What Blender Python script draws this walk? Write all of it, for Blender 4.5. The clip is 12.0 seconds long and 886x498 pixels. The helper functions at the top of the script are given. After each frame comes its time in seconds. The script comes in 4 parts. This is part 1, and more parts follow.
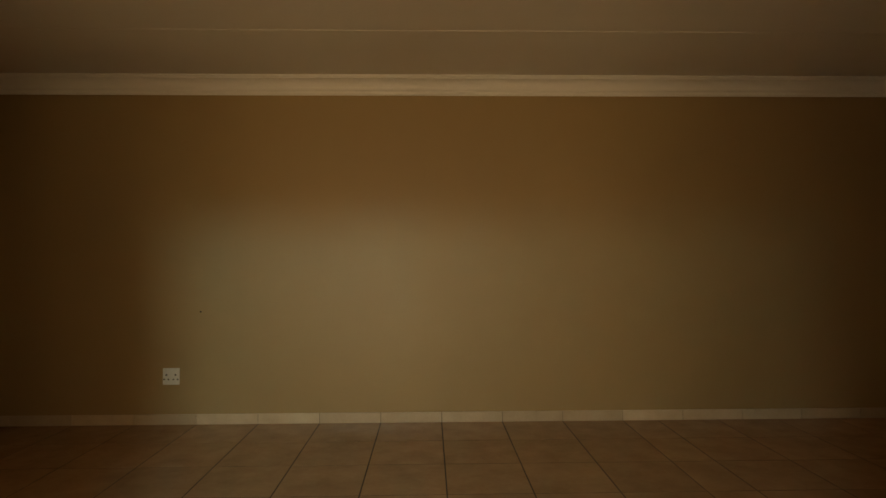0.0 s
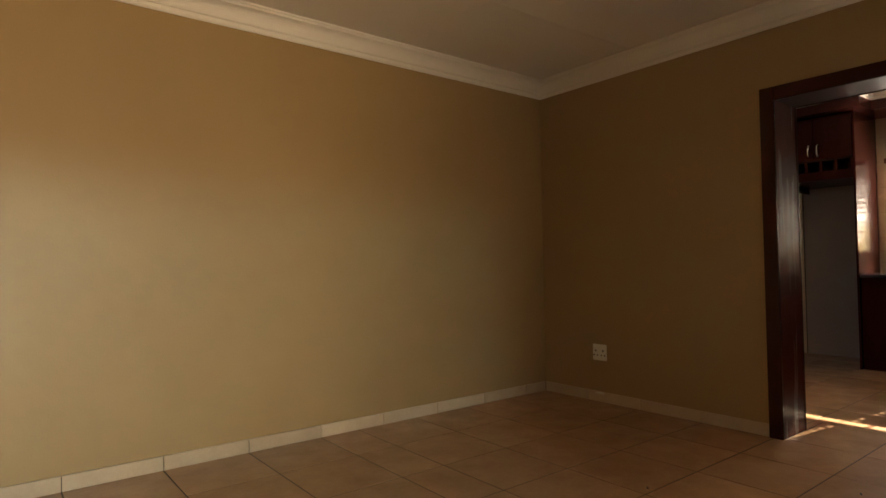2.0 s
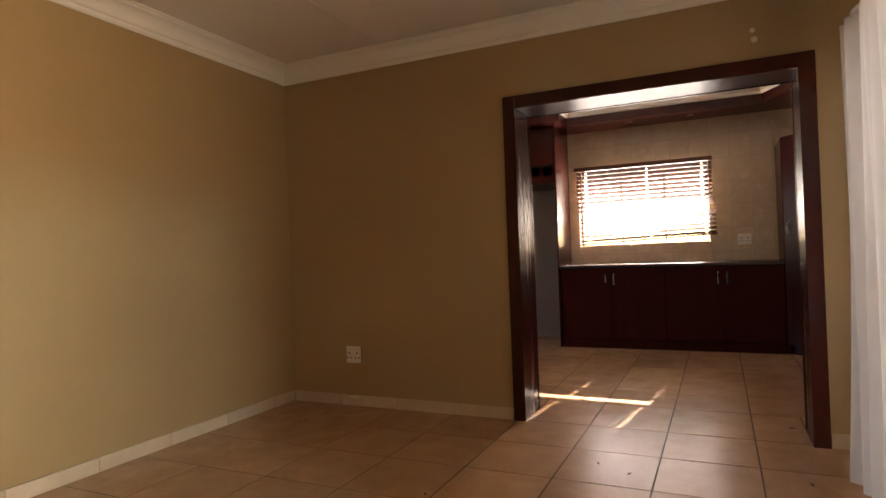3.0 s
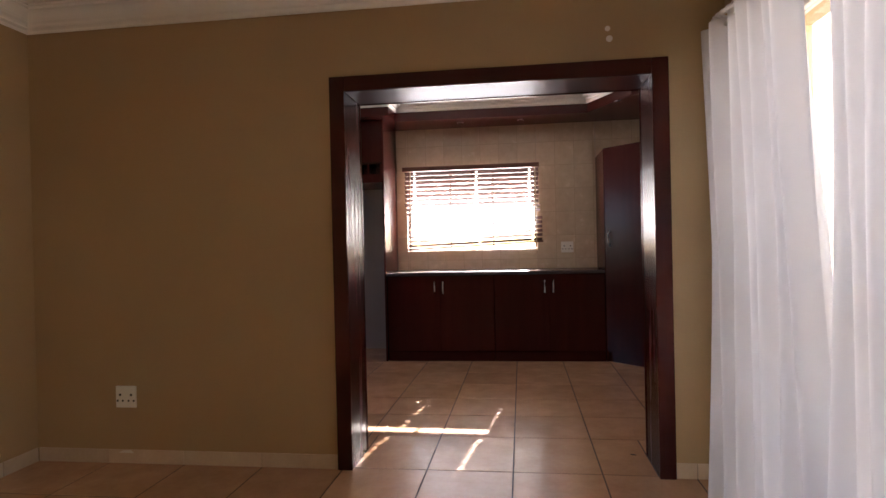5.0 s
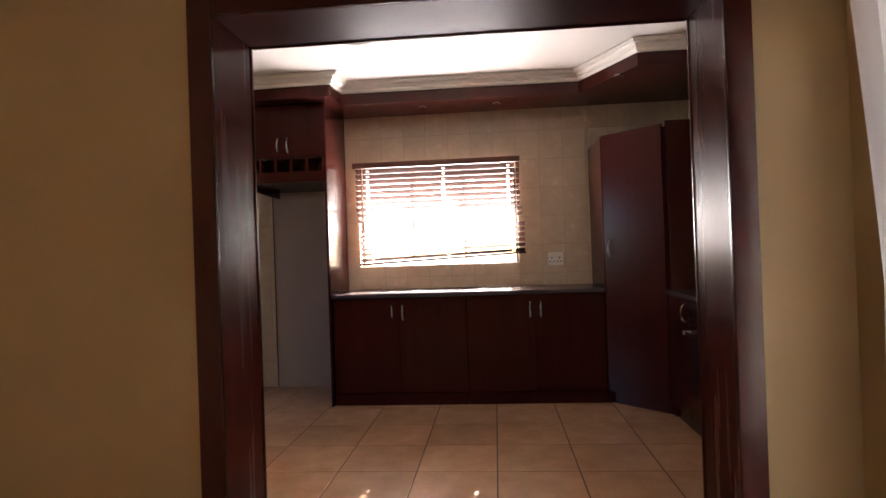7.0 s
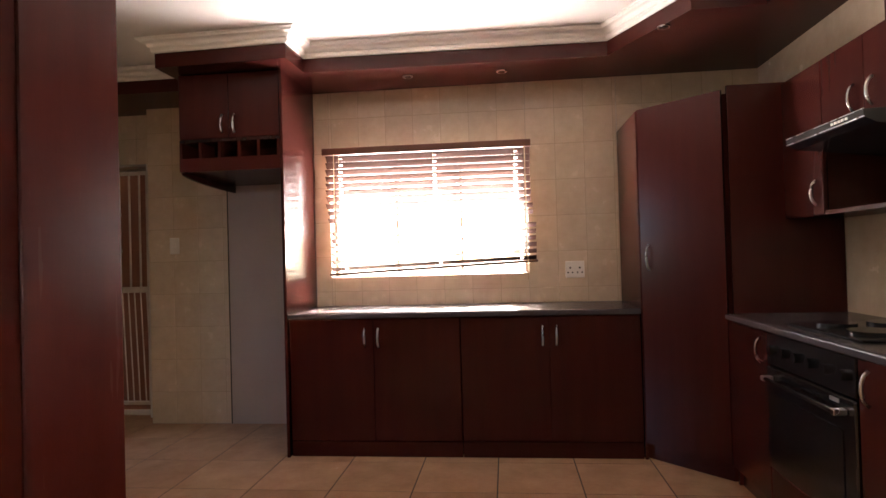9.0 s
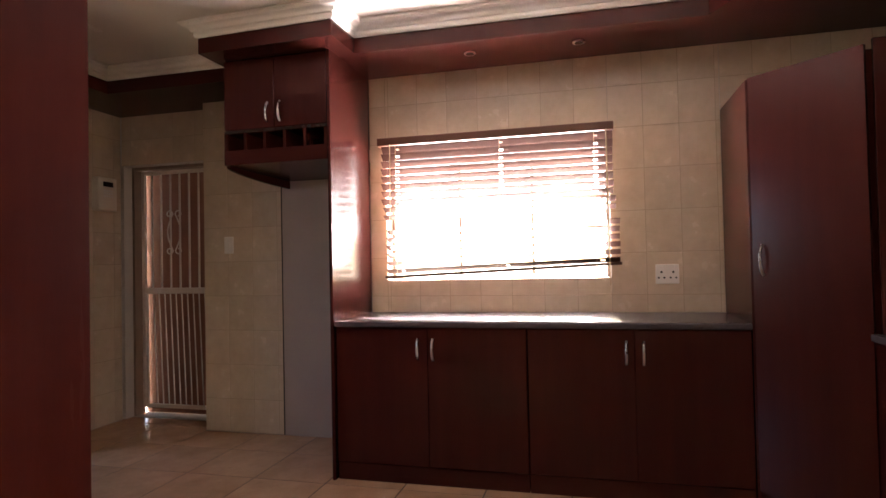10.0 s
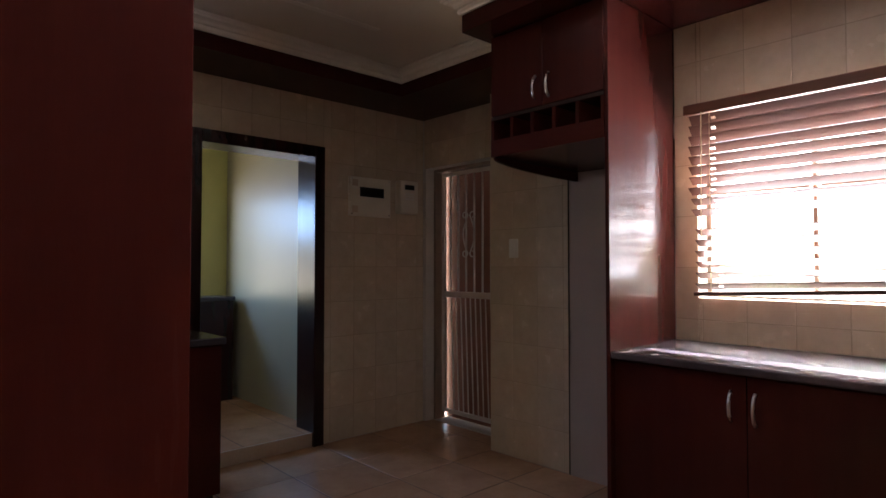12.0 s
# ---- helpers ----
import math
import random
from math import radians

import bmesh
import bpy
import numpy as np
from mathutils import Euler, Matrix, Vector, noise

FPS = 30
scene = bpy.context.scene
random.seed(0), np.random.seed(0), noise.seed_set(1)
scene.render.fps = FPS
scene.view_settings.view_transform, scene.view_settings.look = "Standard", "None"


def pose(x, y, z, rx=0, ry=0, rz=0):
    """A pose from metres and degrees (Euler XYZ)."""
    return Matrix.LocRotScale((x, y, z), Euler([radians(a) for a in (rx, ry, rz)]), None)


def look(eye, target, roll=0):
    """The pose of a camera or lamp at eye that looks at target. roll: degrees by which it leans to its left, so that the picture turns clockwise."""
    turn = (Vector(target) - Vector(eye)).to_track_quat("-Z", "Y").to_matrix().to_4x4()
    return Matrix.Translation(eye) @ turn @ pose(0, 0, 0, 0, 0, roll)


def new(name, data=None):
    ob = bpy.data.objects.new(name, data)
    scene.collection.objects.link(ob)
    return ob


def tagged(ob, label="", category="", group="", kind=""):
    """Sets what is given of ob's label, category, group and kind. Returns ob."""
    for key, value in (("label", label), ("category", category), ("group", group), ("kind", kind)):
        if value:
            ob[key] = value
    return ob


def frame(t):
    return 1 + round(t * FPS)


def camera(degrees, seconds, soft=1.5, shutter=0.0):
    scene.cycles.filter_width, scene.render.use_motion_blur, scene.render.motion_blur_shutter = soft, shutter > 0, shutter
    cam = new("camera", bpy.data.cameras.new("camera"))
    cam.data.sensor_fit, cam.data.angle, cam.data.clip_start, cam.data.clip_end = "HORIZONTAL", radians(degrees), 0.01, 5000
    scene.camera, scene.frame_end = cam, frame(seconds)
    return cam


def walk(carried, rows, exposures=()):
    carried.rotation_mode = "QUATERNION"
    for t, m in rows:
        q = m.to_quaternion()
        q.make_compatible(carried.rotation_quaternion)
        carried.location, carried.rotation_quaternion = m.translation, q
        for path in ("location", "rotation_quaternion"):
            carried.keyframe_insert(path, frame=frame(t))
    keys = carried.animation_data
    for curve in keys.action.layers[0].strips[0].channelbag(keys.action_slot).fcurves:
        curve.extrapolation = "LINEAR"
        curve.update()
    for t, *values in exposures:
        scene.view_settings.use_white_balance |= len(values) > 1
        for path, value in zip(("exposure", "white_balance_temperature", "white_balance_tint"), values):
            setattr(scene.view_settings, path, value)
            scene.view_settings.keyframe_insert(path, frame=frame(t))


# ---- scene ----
cam = camera(73.8, 12.0)
PATH = [
    (0, (-3.597, -4.619, 1.25), (-3.551, -2.621, 1.283), -0.2),
    (0.5, (-3.536, -4.391, 1.235), (-3.465, -2.394, 1.264), -0.2),
    (1, (-3.572, -4.198, 1.19), (-3.352, -2.211, 1.226), 0.0),
    (1.5, (-3.680, -3.880, 1.142), (-3.075, -1.974, 1.192), -0.7),
    (2, (-3.824, -3.558, 1.085), (-2.591, -1.985, 1.140), -0.9),
    (2.5, (-3.819, -3.336, 1.106), (-2.195, -2.169, 1.14), -1.8),
    (3, (-3.751, -3.185, 1.117), (-1.939, -2.337, 1.135), -2.1),
    (3.5, (-3.638, -3.113, 1.145), (-1.75, -2.454, 1.149), -2.5),
    (3.7, (-3.571, -3.082, 1.149), (-1.656, -2.506, 1.158), -2.0),
    (5.3, (-2.934, -2.913, 1.232), (-0.948, -2.676, 1.218), -1.8),
    (5.5, (-2.774, -2.901, 1.239), (-0.787, -2.675, 1.231), -2.2),
    (6, (-2.473, -2.883, 1.254), (-0.483, -2.678, 1.249), -2.1),
    (6.5, (-2.172, -2.887, 1.261), (-0.181, -2.703, 1.263), -2.1),
    (8.5, (-1.033, -2.937, 1.264), (0.959, -2.76, 1.295), -1.6),
    (9, (-0.768, -2.949, 1.279), (1.22, -2.737, 1.307), -1.6),
    (9.5, (-0.514, -2.962, 1.289), (1.462, -2.655, 1.32), -1.5),
    (10, (-0.25, -3.012, 1.267), (1.687, -2.516, 1.311), -1.2),
    (10.5, (-0.012, -3.005, 1.285), (1.84, -2.249, 1.332), -1.0),
    (11, (0.206, -2.972, 1.3), (1.939, -1.976, 1.351), -0.5),
    (11.5, (0.409, -2.944, 1.306), (1.996, -1.727, 1.359), -0.4),
    (12, (0.625, -2.951, 1.312), (1.98, -1.481, 1.368), 0.0),
]
EXPOSURES = [(0, 1.85, 11600, 13), (1.0, 2.5, 9900, 12), (2.0, 3.05, 8600, 13), (2.5, 3.48, 8100, 15), (3.0, 3.78, 7800, 17), (3.5, 4.22, 7500, 16), (5.5, 3.85, 6300, 18), (6.5, 4.0, 6600, 18), (8.5, 4.68, 6900, 18), (9.5, 4.78, 6800, 18), (10.5, 4.62, 6500, 19), (12, 3.88, 6050, 15)]
walk(cam, [(t, look(eye, target, roll)) for t, eye, target, roll in PATH], EXPOSURES)

# ---- world, sun and exposure ----
world = bpy.data.worlds.new("world")
scene.world = world
world.use_nodes = True
wn = world.node_tree.nodes
sky = wn.new("ShaderNodeTexSky")
sky.sky_type = 'NISHITA'
sky.sun_disc = False
SUN_WAY = Vector((-1.0, 0.13, -0.54)).normalized()
sky.sun_elevation = math.asin(-SUN_WAY.z)
sky.sun_rotation = math.atan2(-SUN_WAY.x, -SUN_WAY.y)
wn["Background"].inputs[1].default_value = 0.05
world.node_tree.links.new(sky.outputs[0], wn["Background"].inputs[0])
sun = new("sun", bpy.data.lights.new("sun", 'SUN'))
sun.data.energy = 5.0
sun.data.angle = radians(0.5)
sun.data.color = (1.0, 0.93, 0.84)
sun.rotation_mode = "QUATERNION"
sun.rotation_quaternion = SUN_WAY.to_track_quat("-Z", "Y")


def light_panel(name, m, w, h, watts, colour=(0.80, 0.90, 1.0), spread=180):
    """An area lamp at a window's opening, for sky light or added fill."""
    d = bpy.data.lights.new(name, 'AREA')
    d.shape, d.size, d.size_y, d.energy, d.color = 'RECTANGLE', w, h, watts, colour
    d.spread = radians(spread)
    ob = new(name, d)
    ob.matrix_world = m
    return ob


light_panel("sky_light_kitchen", look((3.84, -2.37, 1.62), (2.84, -2.48, 2.38)), 1.44, 0.92, 6.2, (0.97, 0.95, 0.98), 140)
light_panel("sky_light_lounge", look((-1.75, -4.35, 1.15), (-1.1, 0, 0.9)), 1.2, 1.8, 0.30, (0.66, 0.80, 1.0))
# Added lamp, out of view, placed to throw a bright patch on the lounge wall.
light_panel("patch_light_entry", look((-4.5, -6.5, 2.42), (-5.3, 0.0, 0.6)), 0.4, 0.25, 4.6, (0.36, 0.74, 1.0), 95)
# Added warm fill that lifts the lounge wall and ceiling; its source is unseen.
light_panel("fill_light_entry", look((-4.2, -6.5, 0.5), (-3.7, 0.0, 2.9)), 1.6, 0.8, 6.8, (1.0, 0.83, 0.60), 140)
light_panel("sky_light_scullery", look((1.6, 3.2, 1.9), (2.6, 0.75, 0.8)), 0.9, 0.5, 1.7, (0.30, 0.55, 1.0))
# Added yellow fill from below, brightening the upper scullery walls.
light_panel("fill_light_scullery", look((2.0, 3.25, 0.9), (2.4, 1.15, 2.3)), 1.2, 0.4, 0.5, (1.0, 0.92, 0.5))


# ---- materials ----
def material(name, colour, rough=0.6, metal=0.0, colour2=None, gloss=0.5, scale=4.0, stretch=(1, 1, 1), bump=0.1,
             fine=60.0, vary=0.0, coat=0.0, rough_var=0.1, island=False):
    """Two scales of noise over object coordinates: slow patches in the colour, fine grain in colour and relief."""
    mat = bpy.data.materials.new(name)
    mat.use_nodes = True
    nt = mat.node_tree
    b = nt.nodes["Principled BSDF"]
    tc = nt.nodes.new("ShaderNodeTexCoord")
    mp = nt.nodes.new("ShaderNodeMapping")
    mp.inputs["Scale"].default_value = stretch
    nt.links.new(tc.outputs["Object"], mp.inputs[0])
    info = nt.nodes.new("ShaderNodeObjectInfo")
    off = nt.nodes.new("ShaderNodeVectorMath")
    off.operation = 'MULTIPLY_ADD'
    comb = nt.nodes.new("ShaderNodeCombineXYZ")
    for i in range(3):
        nt.links.new(info.outputs["Random"], comb.inputs[i])
    off.inputs[1].default_value = (37.0, 53.0, 71.0)
    nt.links.new(comb.outputs[0], off.inputs[0])
    nt.links.new(mp.outputs[0], off.inputs[2])
    n1 = nt.nodes.new("ShaderNodeTexNoise")
    n1.inputs["Scale"].default_value = scale
    n1.inputs["Detail"].default_value = 5
    n2 = nt.nodes.new("ShaderNodeTexNoise")
    n2.inputs["Scale"].default_value = fine
    n2.inputs["Detail"].default_value = 4
    for n in (n1, n2):
        nt.links.new(off.outputs[0], n.inputs["Vector"])
    ramp = nt.nodes.new("ShaderNodeValToRGB")
    c2 = colour2 or tuple(c * 0.82 for c in colour)
    ramp.color_ramp.elements[0].color = (*c2, 1)
    ramp.color_ramp.elements[1].color = (*colour, 1)
    ramp.color_ramp.elements[0].position, ramp.color_ramp.elements[1].position = 0.2, 0.8
    mixf = nt.nodes.new("ShaderNodeMath")
    mixf.operation = 'MULTIPLY_ADD'
    mixf.inputs[1].default_value = 0.3
    mixf.inputs[2].default_value = -0.15
    nt.links.new(n2.outputs["Fac"], mixf.inputs[0])
    add = nt.nodes.new("ShaderNodeMath")
    add.operation = 'ADD'
    nt.links.new(n1.outputs["Fac"], add.inputs[0])
    nt.links.new(mixf.outputs[0], add.inputs[1])
    nt.links.new(add.outputs[0], ramp.inputs[0])
    col = ramp.outputs[0]
    if vary:
        hsv = nt.nodes.new("ShaderNodeHueSaturation")
        mr = nt.nodes.new("ShaderNodeMapRange")
        mr.inputs["To Min"].default_value, mr.inputs["To Max"].default_value = 1 - vary, 1 + vary
        if island:
            geo = nt.nodes.new("ShaderNodeNewGeometry")
            nt.links.new(geo.outputs["Random Per Island"], mr.inputs["Value"])
        else:
            nt.links.new(info.outputs["Random"], mr.inputs["Value"])
        nt.links.new(mr.outputs[0], hsv.inputs["Value"])
        nt.links.new(col, hsv.inputs["Color"])
        col = hsv.outputs[0]
    nt.links.new(col, b.inputs["Base Color"])
    rr = nt.nodes.new("ShaderNodeMapRange")
    rr.inputs["To Min"].default_value, rr.inputs["To Max"].default_value = max(0.02, rough - rough_var), min(1, rough + rough_var)
    nt.links.new(n1.outputs["Fac"], rr.inputs["Value"])
    nt.links.new(rr.outputs[0], b.inputs["Roughness"])
    b.inputs["Metallic"].default_value = metal
    b.inputs["Specular IOR Level"].default_value = gloss
    b.inputs["Coat Weight"].default_value = coat
    b.inputs["Coat Roughness"].default_value = 0.12
    if bump:
        bp = nt.nodes.new("ShaderNodeBump")
        bp.inputs["Strength"].default_value = bump
        bp.inputs["Distance"].default_value = 0.004
        nt.links.new(n2.outputs["Fac"], bp.inputs["Height"])
        nt.links.new(bp.outputs[0], b.inputs["Normal"])
    return mat


PAINT = material("khaki_wall_paint", (0.39, 0.268, 0.134), 0.5, colour2=(0.362, 0.247, 0.122), scale=1.3, bump=0.12, fine=90)
CEIL = material("white_ceiling_paint", (0.74, 0.70, 0.64), 0.8, colour2=(0.70, 0.66, 0.60), scale=1.0, bump=0.08, fine=70)
CORNICE = material("white_cornice_paint", (0.82, 0.79, 0.74), 0.6, colour2=(0.78, 0.75, 0.69), scale=3, bump=0.05)
FLOOR = material("beige_floor_tile", (0.50, 0.305, 0.18), 0.24, colour2=(0.355, 0.20, 0.112), scale=5.5, bump=0.02, fine=35, vary=0.07, rough_var=0.06)
GROUT = material("dark_grout", (0.05, 0.03, 0.02), 0.9, scale=20, bump=0.3, fine=200)
SKIRT = material("cream_skirting_tile", (0.62, 0.50, 0.37), 0.35, colour2=(0.48, 0.36, 0.25), scale=6.0, bump=0.05, vary=0.14)
WTILE = material("cream_wall_tile", (0.645, 0.535, 0.395), 0.24, colour2=(0.53, 0.425, 0.30), scale=10.0, bump=0.06, fine=30, vary=0.05)
WGROUT = material("tan_wall_grout", (0.46, 0.37, 0.255), 0.9, scale=20, bump=0.2, fine=200)
PLASTER = material("white_plaster", (0.62, 0.58, 0.52), 0.7, scale=2, bump=0.15, fine=80)
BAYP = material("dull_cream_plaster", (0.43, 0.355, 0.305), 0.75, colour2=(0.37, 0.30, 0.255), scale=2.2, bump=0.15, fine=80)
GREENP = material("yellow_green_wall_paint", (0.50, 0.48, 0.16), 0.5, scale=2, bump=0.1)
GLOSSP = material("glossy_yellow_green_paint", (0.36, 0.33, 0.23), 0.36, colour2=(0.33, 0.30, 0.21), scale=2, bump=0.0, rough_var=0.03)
WOOD_Z = material("mahogany_upright_grain", (0.061, 0.0126, 0.0094), 0.23, gloss=0.2, colour2=(0.043, 0.0092, 0.0074), scale=1.5, stretch=(9, 9, 0.7), bump=0.0, fine=26, rough_var=0.012)
WOOD_Y = material("mahogany_long_grain", (0.061, 0.0126, 0.0094), 0.23, gloss=0.2, colour2=(0.043, 0.0092, 0.0074), scale=1.5, stretch=(9, 0.7, 9), bump=0.0, fine=26, rough_var=0.012)
WOOD_X = material("mahogany_cross_grain", (0.061, 0.0126, 0.0094), 0.23, gloss=0.2, colour2=(0.043, 0.0092, 0.0074), scale=1.5, stretch=(0.7, 9, 9), bump=0.0, fine=26, rough_var=0.012)
LINE_Z = material("mahogany_lining_upright", (0.064, 0.0120, 0.0086), 0.27, gloss=0.045, colour2=(0.045, 0.0086, 0.0064), scale=1.5, stretch=(9, 9, 0.7), bump=0.0, fine=26, rough_var=0.012)
LINE_Y = material("mahogany_lining_level", (0.064, 0.0120, 0.0086), 0.34, gloss=0.10, colour2=(0.045, 0.0086, 0.0064), scale=1.5, stretch=(9, 0.7, 9), bump=0.0, fine=26, rough_var=0.012)
DARK = material("dark_stained_board", (0.03, 0.010, 0.008), 0.25, rough_var=0.03, scale=3, stretch=(6, 6, 1), bump=0.05)
TOP = material("dark_speckled_worktop", (0.080, 0.070, 0.078), 0.26, gloss=0.4, colour2=(0.064, 0.056, 0.064), scale=90, bump=0.0, fine=300, rough_var=0.01)
STEEL = material("brushed_steel", (0.62, 0.60, 0.57), 0.28, 1.0, scale=10, bump=0.02, fine=200)
HEADRAIL = material("lighter_blind_rail_wood", (0.17, 0.062, 0.032), 0.4, colour2=(0.125, 0.043, 0.022), scale=3, stretch=(8, 0.6, 8), bump=0.04)
SLAT = material("red_brown_blind_wood", (0.090, 0.034, 0.020), 0.4, colour2=(0.066, 0.024, 0.014), scale=3, stretch=(8, 0.6, 8), bump=0.04, vary=0.08)
CORD = material("tan_cord", (0.45, 0.33, 0.20), 0.8, scale=50, bump=0)
WHITE = material("white_plastic", (0.80, 0.78, 0.73), 0.35, colour2=(0.74, 0.72, 0.66), scale=8, bump=0.02)
CREAM = material("cream_plastic", (0.78, 0.72, 0.60), 0.4, colour2=(0.70, 0.64, 0.52), scale=8, bump=0.02)
BLACK = material("black_enamel", (0.012, 0.012, 0.014), 0.22, scale=8, bump=0.02)
HOLE = material("dark_socket_hole", (0.01, 0.01, 0.01), 0.8, scale=5, bump=0)
GATE = material("white_gate_enamel", (0.66, 0.60, 0.54), 0.4, colour2=(0.56, 0.49, 0.42), scale=9, bump=0.06)
DOORW = material("brown_back_door_wood", (0.24, 0.095, 0.045), 0.5, colour2=(0.17, 0.06, 0.03), scale=2.5, stretch=(9, 9, 0.6), bump=0.15)
FRAME = material("painted_steel_frame", (0.25, 0.18, 0.13), 0.5, scale=9, bump=0.06)
WFRAME = material("white_window_frame", (0.70, 0.66, 0.60), 0.4, scale=9, bump=0.03)
OUTG = material("pale_paving", (0.42, 0.36, 0.30), 0.9, scale=0.7, bump=0.3, fine=20)
FABRIC = bpy.data.materials.new("sheer_white_curtain")
FABRIC.use_nodes = True
fn = FABRIC.node_tree
fb = fn.nodes["Principled BSDF"]
fb.inputs["Base Color"].default_value = (0.72, 0.70, 0.69, 1)
fb.inputs["Roughness"].default_value = 0.9
tl = fn.nodes.new("ShaderNodeBsdfTranslucent")
tl.inputs[0].default_value = (0.68, 0.69, 0.75, 1)
weave = fn.nodes.new("ShaderNodeTexNoise")
weave.inputs["Scale"].default_value = 240
weave.inputs["Detail"].default_value = 3
fbp = fn.nodes.new("ShaderNodeBump")
fbp.inputs["Strength"].default_value = 0.25
fbp.inputs["Distance"].default_value = 0.002
fn.links.new(weave.outputs["Fac"], fbp.inputs["Height"])
fn.links.new(fbp.outputs[0], fb.inputs["Normal"])
fm = fn.nodes.new("ShaderNodeMixShader")
fm.inputs[0].default_value = 0.40
fn.links.new(fb.outputs[0], fm.inputs[1])
fn.links.new(tl.outputs[0], fm.inputs[2])
fn.links.new(fm.outputs[0], fn.nodes["Material Output"].inputs[0])
GLASS = bpy.data.materials.new("window_glass")
GLASS.use_nodes = True
gb = GLASS.node_tree.nodes["Principled BSDF"]
gb.inputs["Transmission Weight"].default_value = 1.0
gb.inputs["Roughness"].default_value = 0.02
gb.inputs["IOR"].default_value = 1.45
gb.inputs["Base Color"].default_value = (0.97, 0.98, 0.97, 1)


# ---- mesh helpers ----
def add_box(bm, x0, x1, y0, y1, z0, z1):
    v = [bm.verts.new((x, y, z)) for z in (z0, z1) for y in (y0, y1) for x in (x0, x1)]
    for f in ((0, 2, 3, 1), (4, 5, 7, 6), (0, 1, 5, 4), (2, 6, 7, 3), (0, 4, 6, 2), (1, 3, 7, 5)):
        bm.faces.new([v[i] for i in f])


def boxes(*rows, bevel=0.0, segments=1):
    bm = bmesh.new()
    for r in rows:
        add_box(bm, *r)
    if bevel:
        bmesh.ops.bevel(bm, geom=bm.edges[:], offset=bevel, segments=segments, affect='EDGES', profile=0.5)
    return bm


def prism(points, z0, z1, axis="z"):
    """A closed outline carried along an axis from z0 to z1."""
    def put(p, w):
        return {"z": (p[0], p[1], w), "y": (p[0], w, p[1]), "x": (w, p[0], p[1])}[axis]
    bm = bmesh.new()
    a = [bm.verts.new(put(p, z0)) for p in points]
    b = [bm.verts.new(put(p, z1)) for p in points]
    n = len(points)
    bm.faces.new(a[::-1])
    bm.faces.new(b)
    for i in range(n):
        bm.faces.new((a[i], a[(i + 1) % n], b[(i + 1) % n], b[i]))
    bmesh.ops.recalc_face_normals(bm, faces=bm.faces[:])
    return bm


def tube(points, r, sides=8):
    """A round rod along a line of points."""
    bm = bmesh.new()
    pts = [Vector(p) for p in points]
    rings = []
    for i, p in enumerate(pts):
        d = (pts[min(i + 1, len(pts) - 1)] - pts[max(i - 1, 0)]).normalized()
        side = d.cross(Vector((0.31, 0.87, 0.39))).normalized()
        up = d.cross(side)
        rings.append([bm.verts.new(p + r * (math.cos(a) * side + math.sin(a) * up)) for a in
                      [2 * math.pi * k / sides for k in range(sides)]])
    for a, b in zip(rings, rings[1:]):
        for k in range(sides):
            bm.faces.new((a[k], a[(k + 1) % sides], b[(k + 1) % sides], b[k]))
    bm.faces.new(rings[0][::-1])
    bm.faces.new(rings[-1])
    bmesh.ops.recalc_face_normals(bm, faces=bm.faces[:])
    return bm


def disc(centre, r, depth, axis, sides=20):
    """A round plug, its axis along x, y or z."""
    ring = [(r * math.cos(2 * math.pi * k / sides), r * math.sin(2 * math.pi * k / sides)) for k in range(sides)]
    bm = prism(ring, -depth / 2, depth / 2, axis)
    bmesh.ops.translate(bm, vec=centre, verts=bm.verts[:])
    return bm


def merge(*bms):
    out = bmesh.new()
    for b in bms:
        me = bpy.data.meshes.new("tmp")
        b.to_mesh(me)
        b.free()
        out.from_mesh(me)
        bpy.data.meshes.remove(me)
    return out


def mesh_of(name, bm, mat, smooth=False):
    me = bpy.data.meshes.new(name)
    bm.to_mesh(me)
    bm.free()
    me.materials.append(mat)
    if smooth:
        for p in me.polygons:
            p.use_smooth = True
    return me


def thing(name, label, category, group="", at=(0, 0, 0)):
    ob = new(name)
    ob.location = at
    ob.empty_display_size = 0.1
    return tagged(ob, label, category, group)


def part(name, bm, mat, parent, label="", smooth=False):
    ob = new(name, mesh_of(name, bm, mat, smooth))
    ob.parent = parent
    if label:
        tagged(ob, label)
    return ob


def structure(name, bm, mat, label, category, smooth=False):
    return tagged(new(name, mesh_of(name, bm, mat, smooth)), label, category, kind="structure")


# ---- plan ----
CEILING = 2.64
NORTH = -0.08          # lounge face of the long wall
KC = 2.732             # kitchen ceiling
EAST = 0.30            # kitchen face of the partition
FAR = 3.60             # window wall of the kitchen
BAY = 3.75             # wall behind the fridge bay
DOORX = 3.92           # wall round the back door
JOG = -1.515           # where the window wall steps back
PIER = -0.065          # edge of the tiled pier beside the back door
KN = 0.87              # north wall of the kitchen
KS = -4.755            # south wall of the kitchen
LS = -3.97             # curtained wall of the lounge
OY0, OY1, OZ = -3.612, -1.992, 2.066   # lined opening
ARCH = 0.078           # width of the architrave
WY0, WY1, WZ0, WZ1 = -3.114, -1.632, 1.15, 2.09  # kitchen window
GY0, GY1, GZ = 0.06, 0.84, 2.135       # back door opening
GATEX = 4.06
DX0, DX1, DZ = 2.03, 2.854, 2.11       # scullery doorway
SN, SE = 2.65, 2.95                    # scullery walls
TOPZ = 0.93                            # worktop height

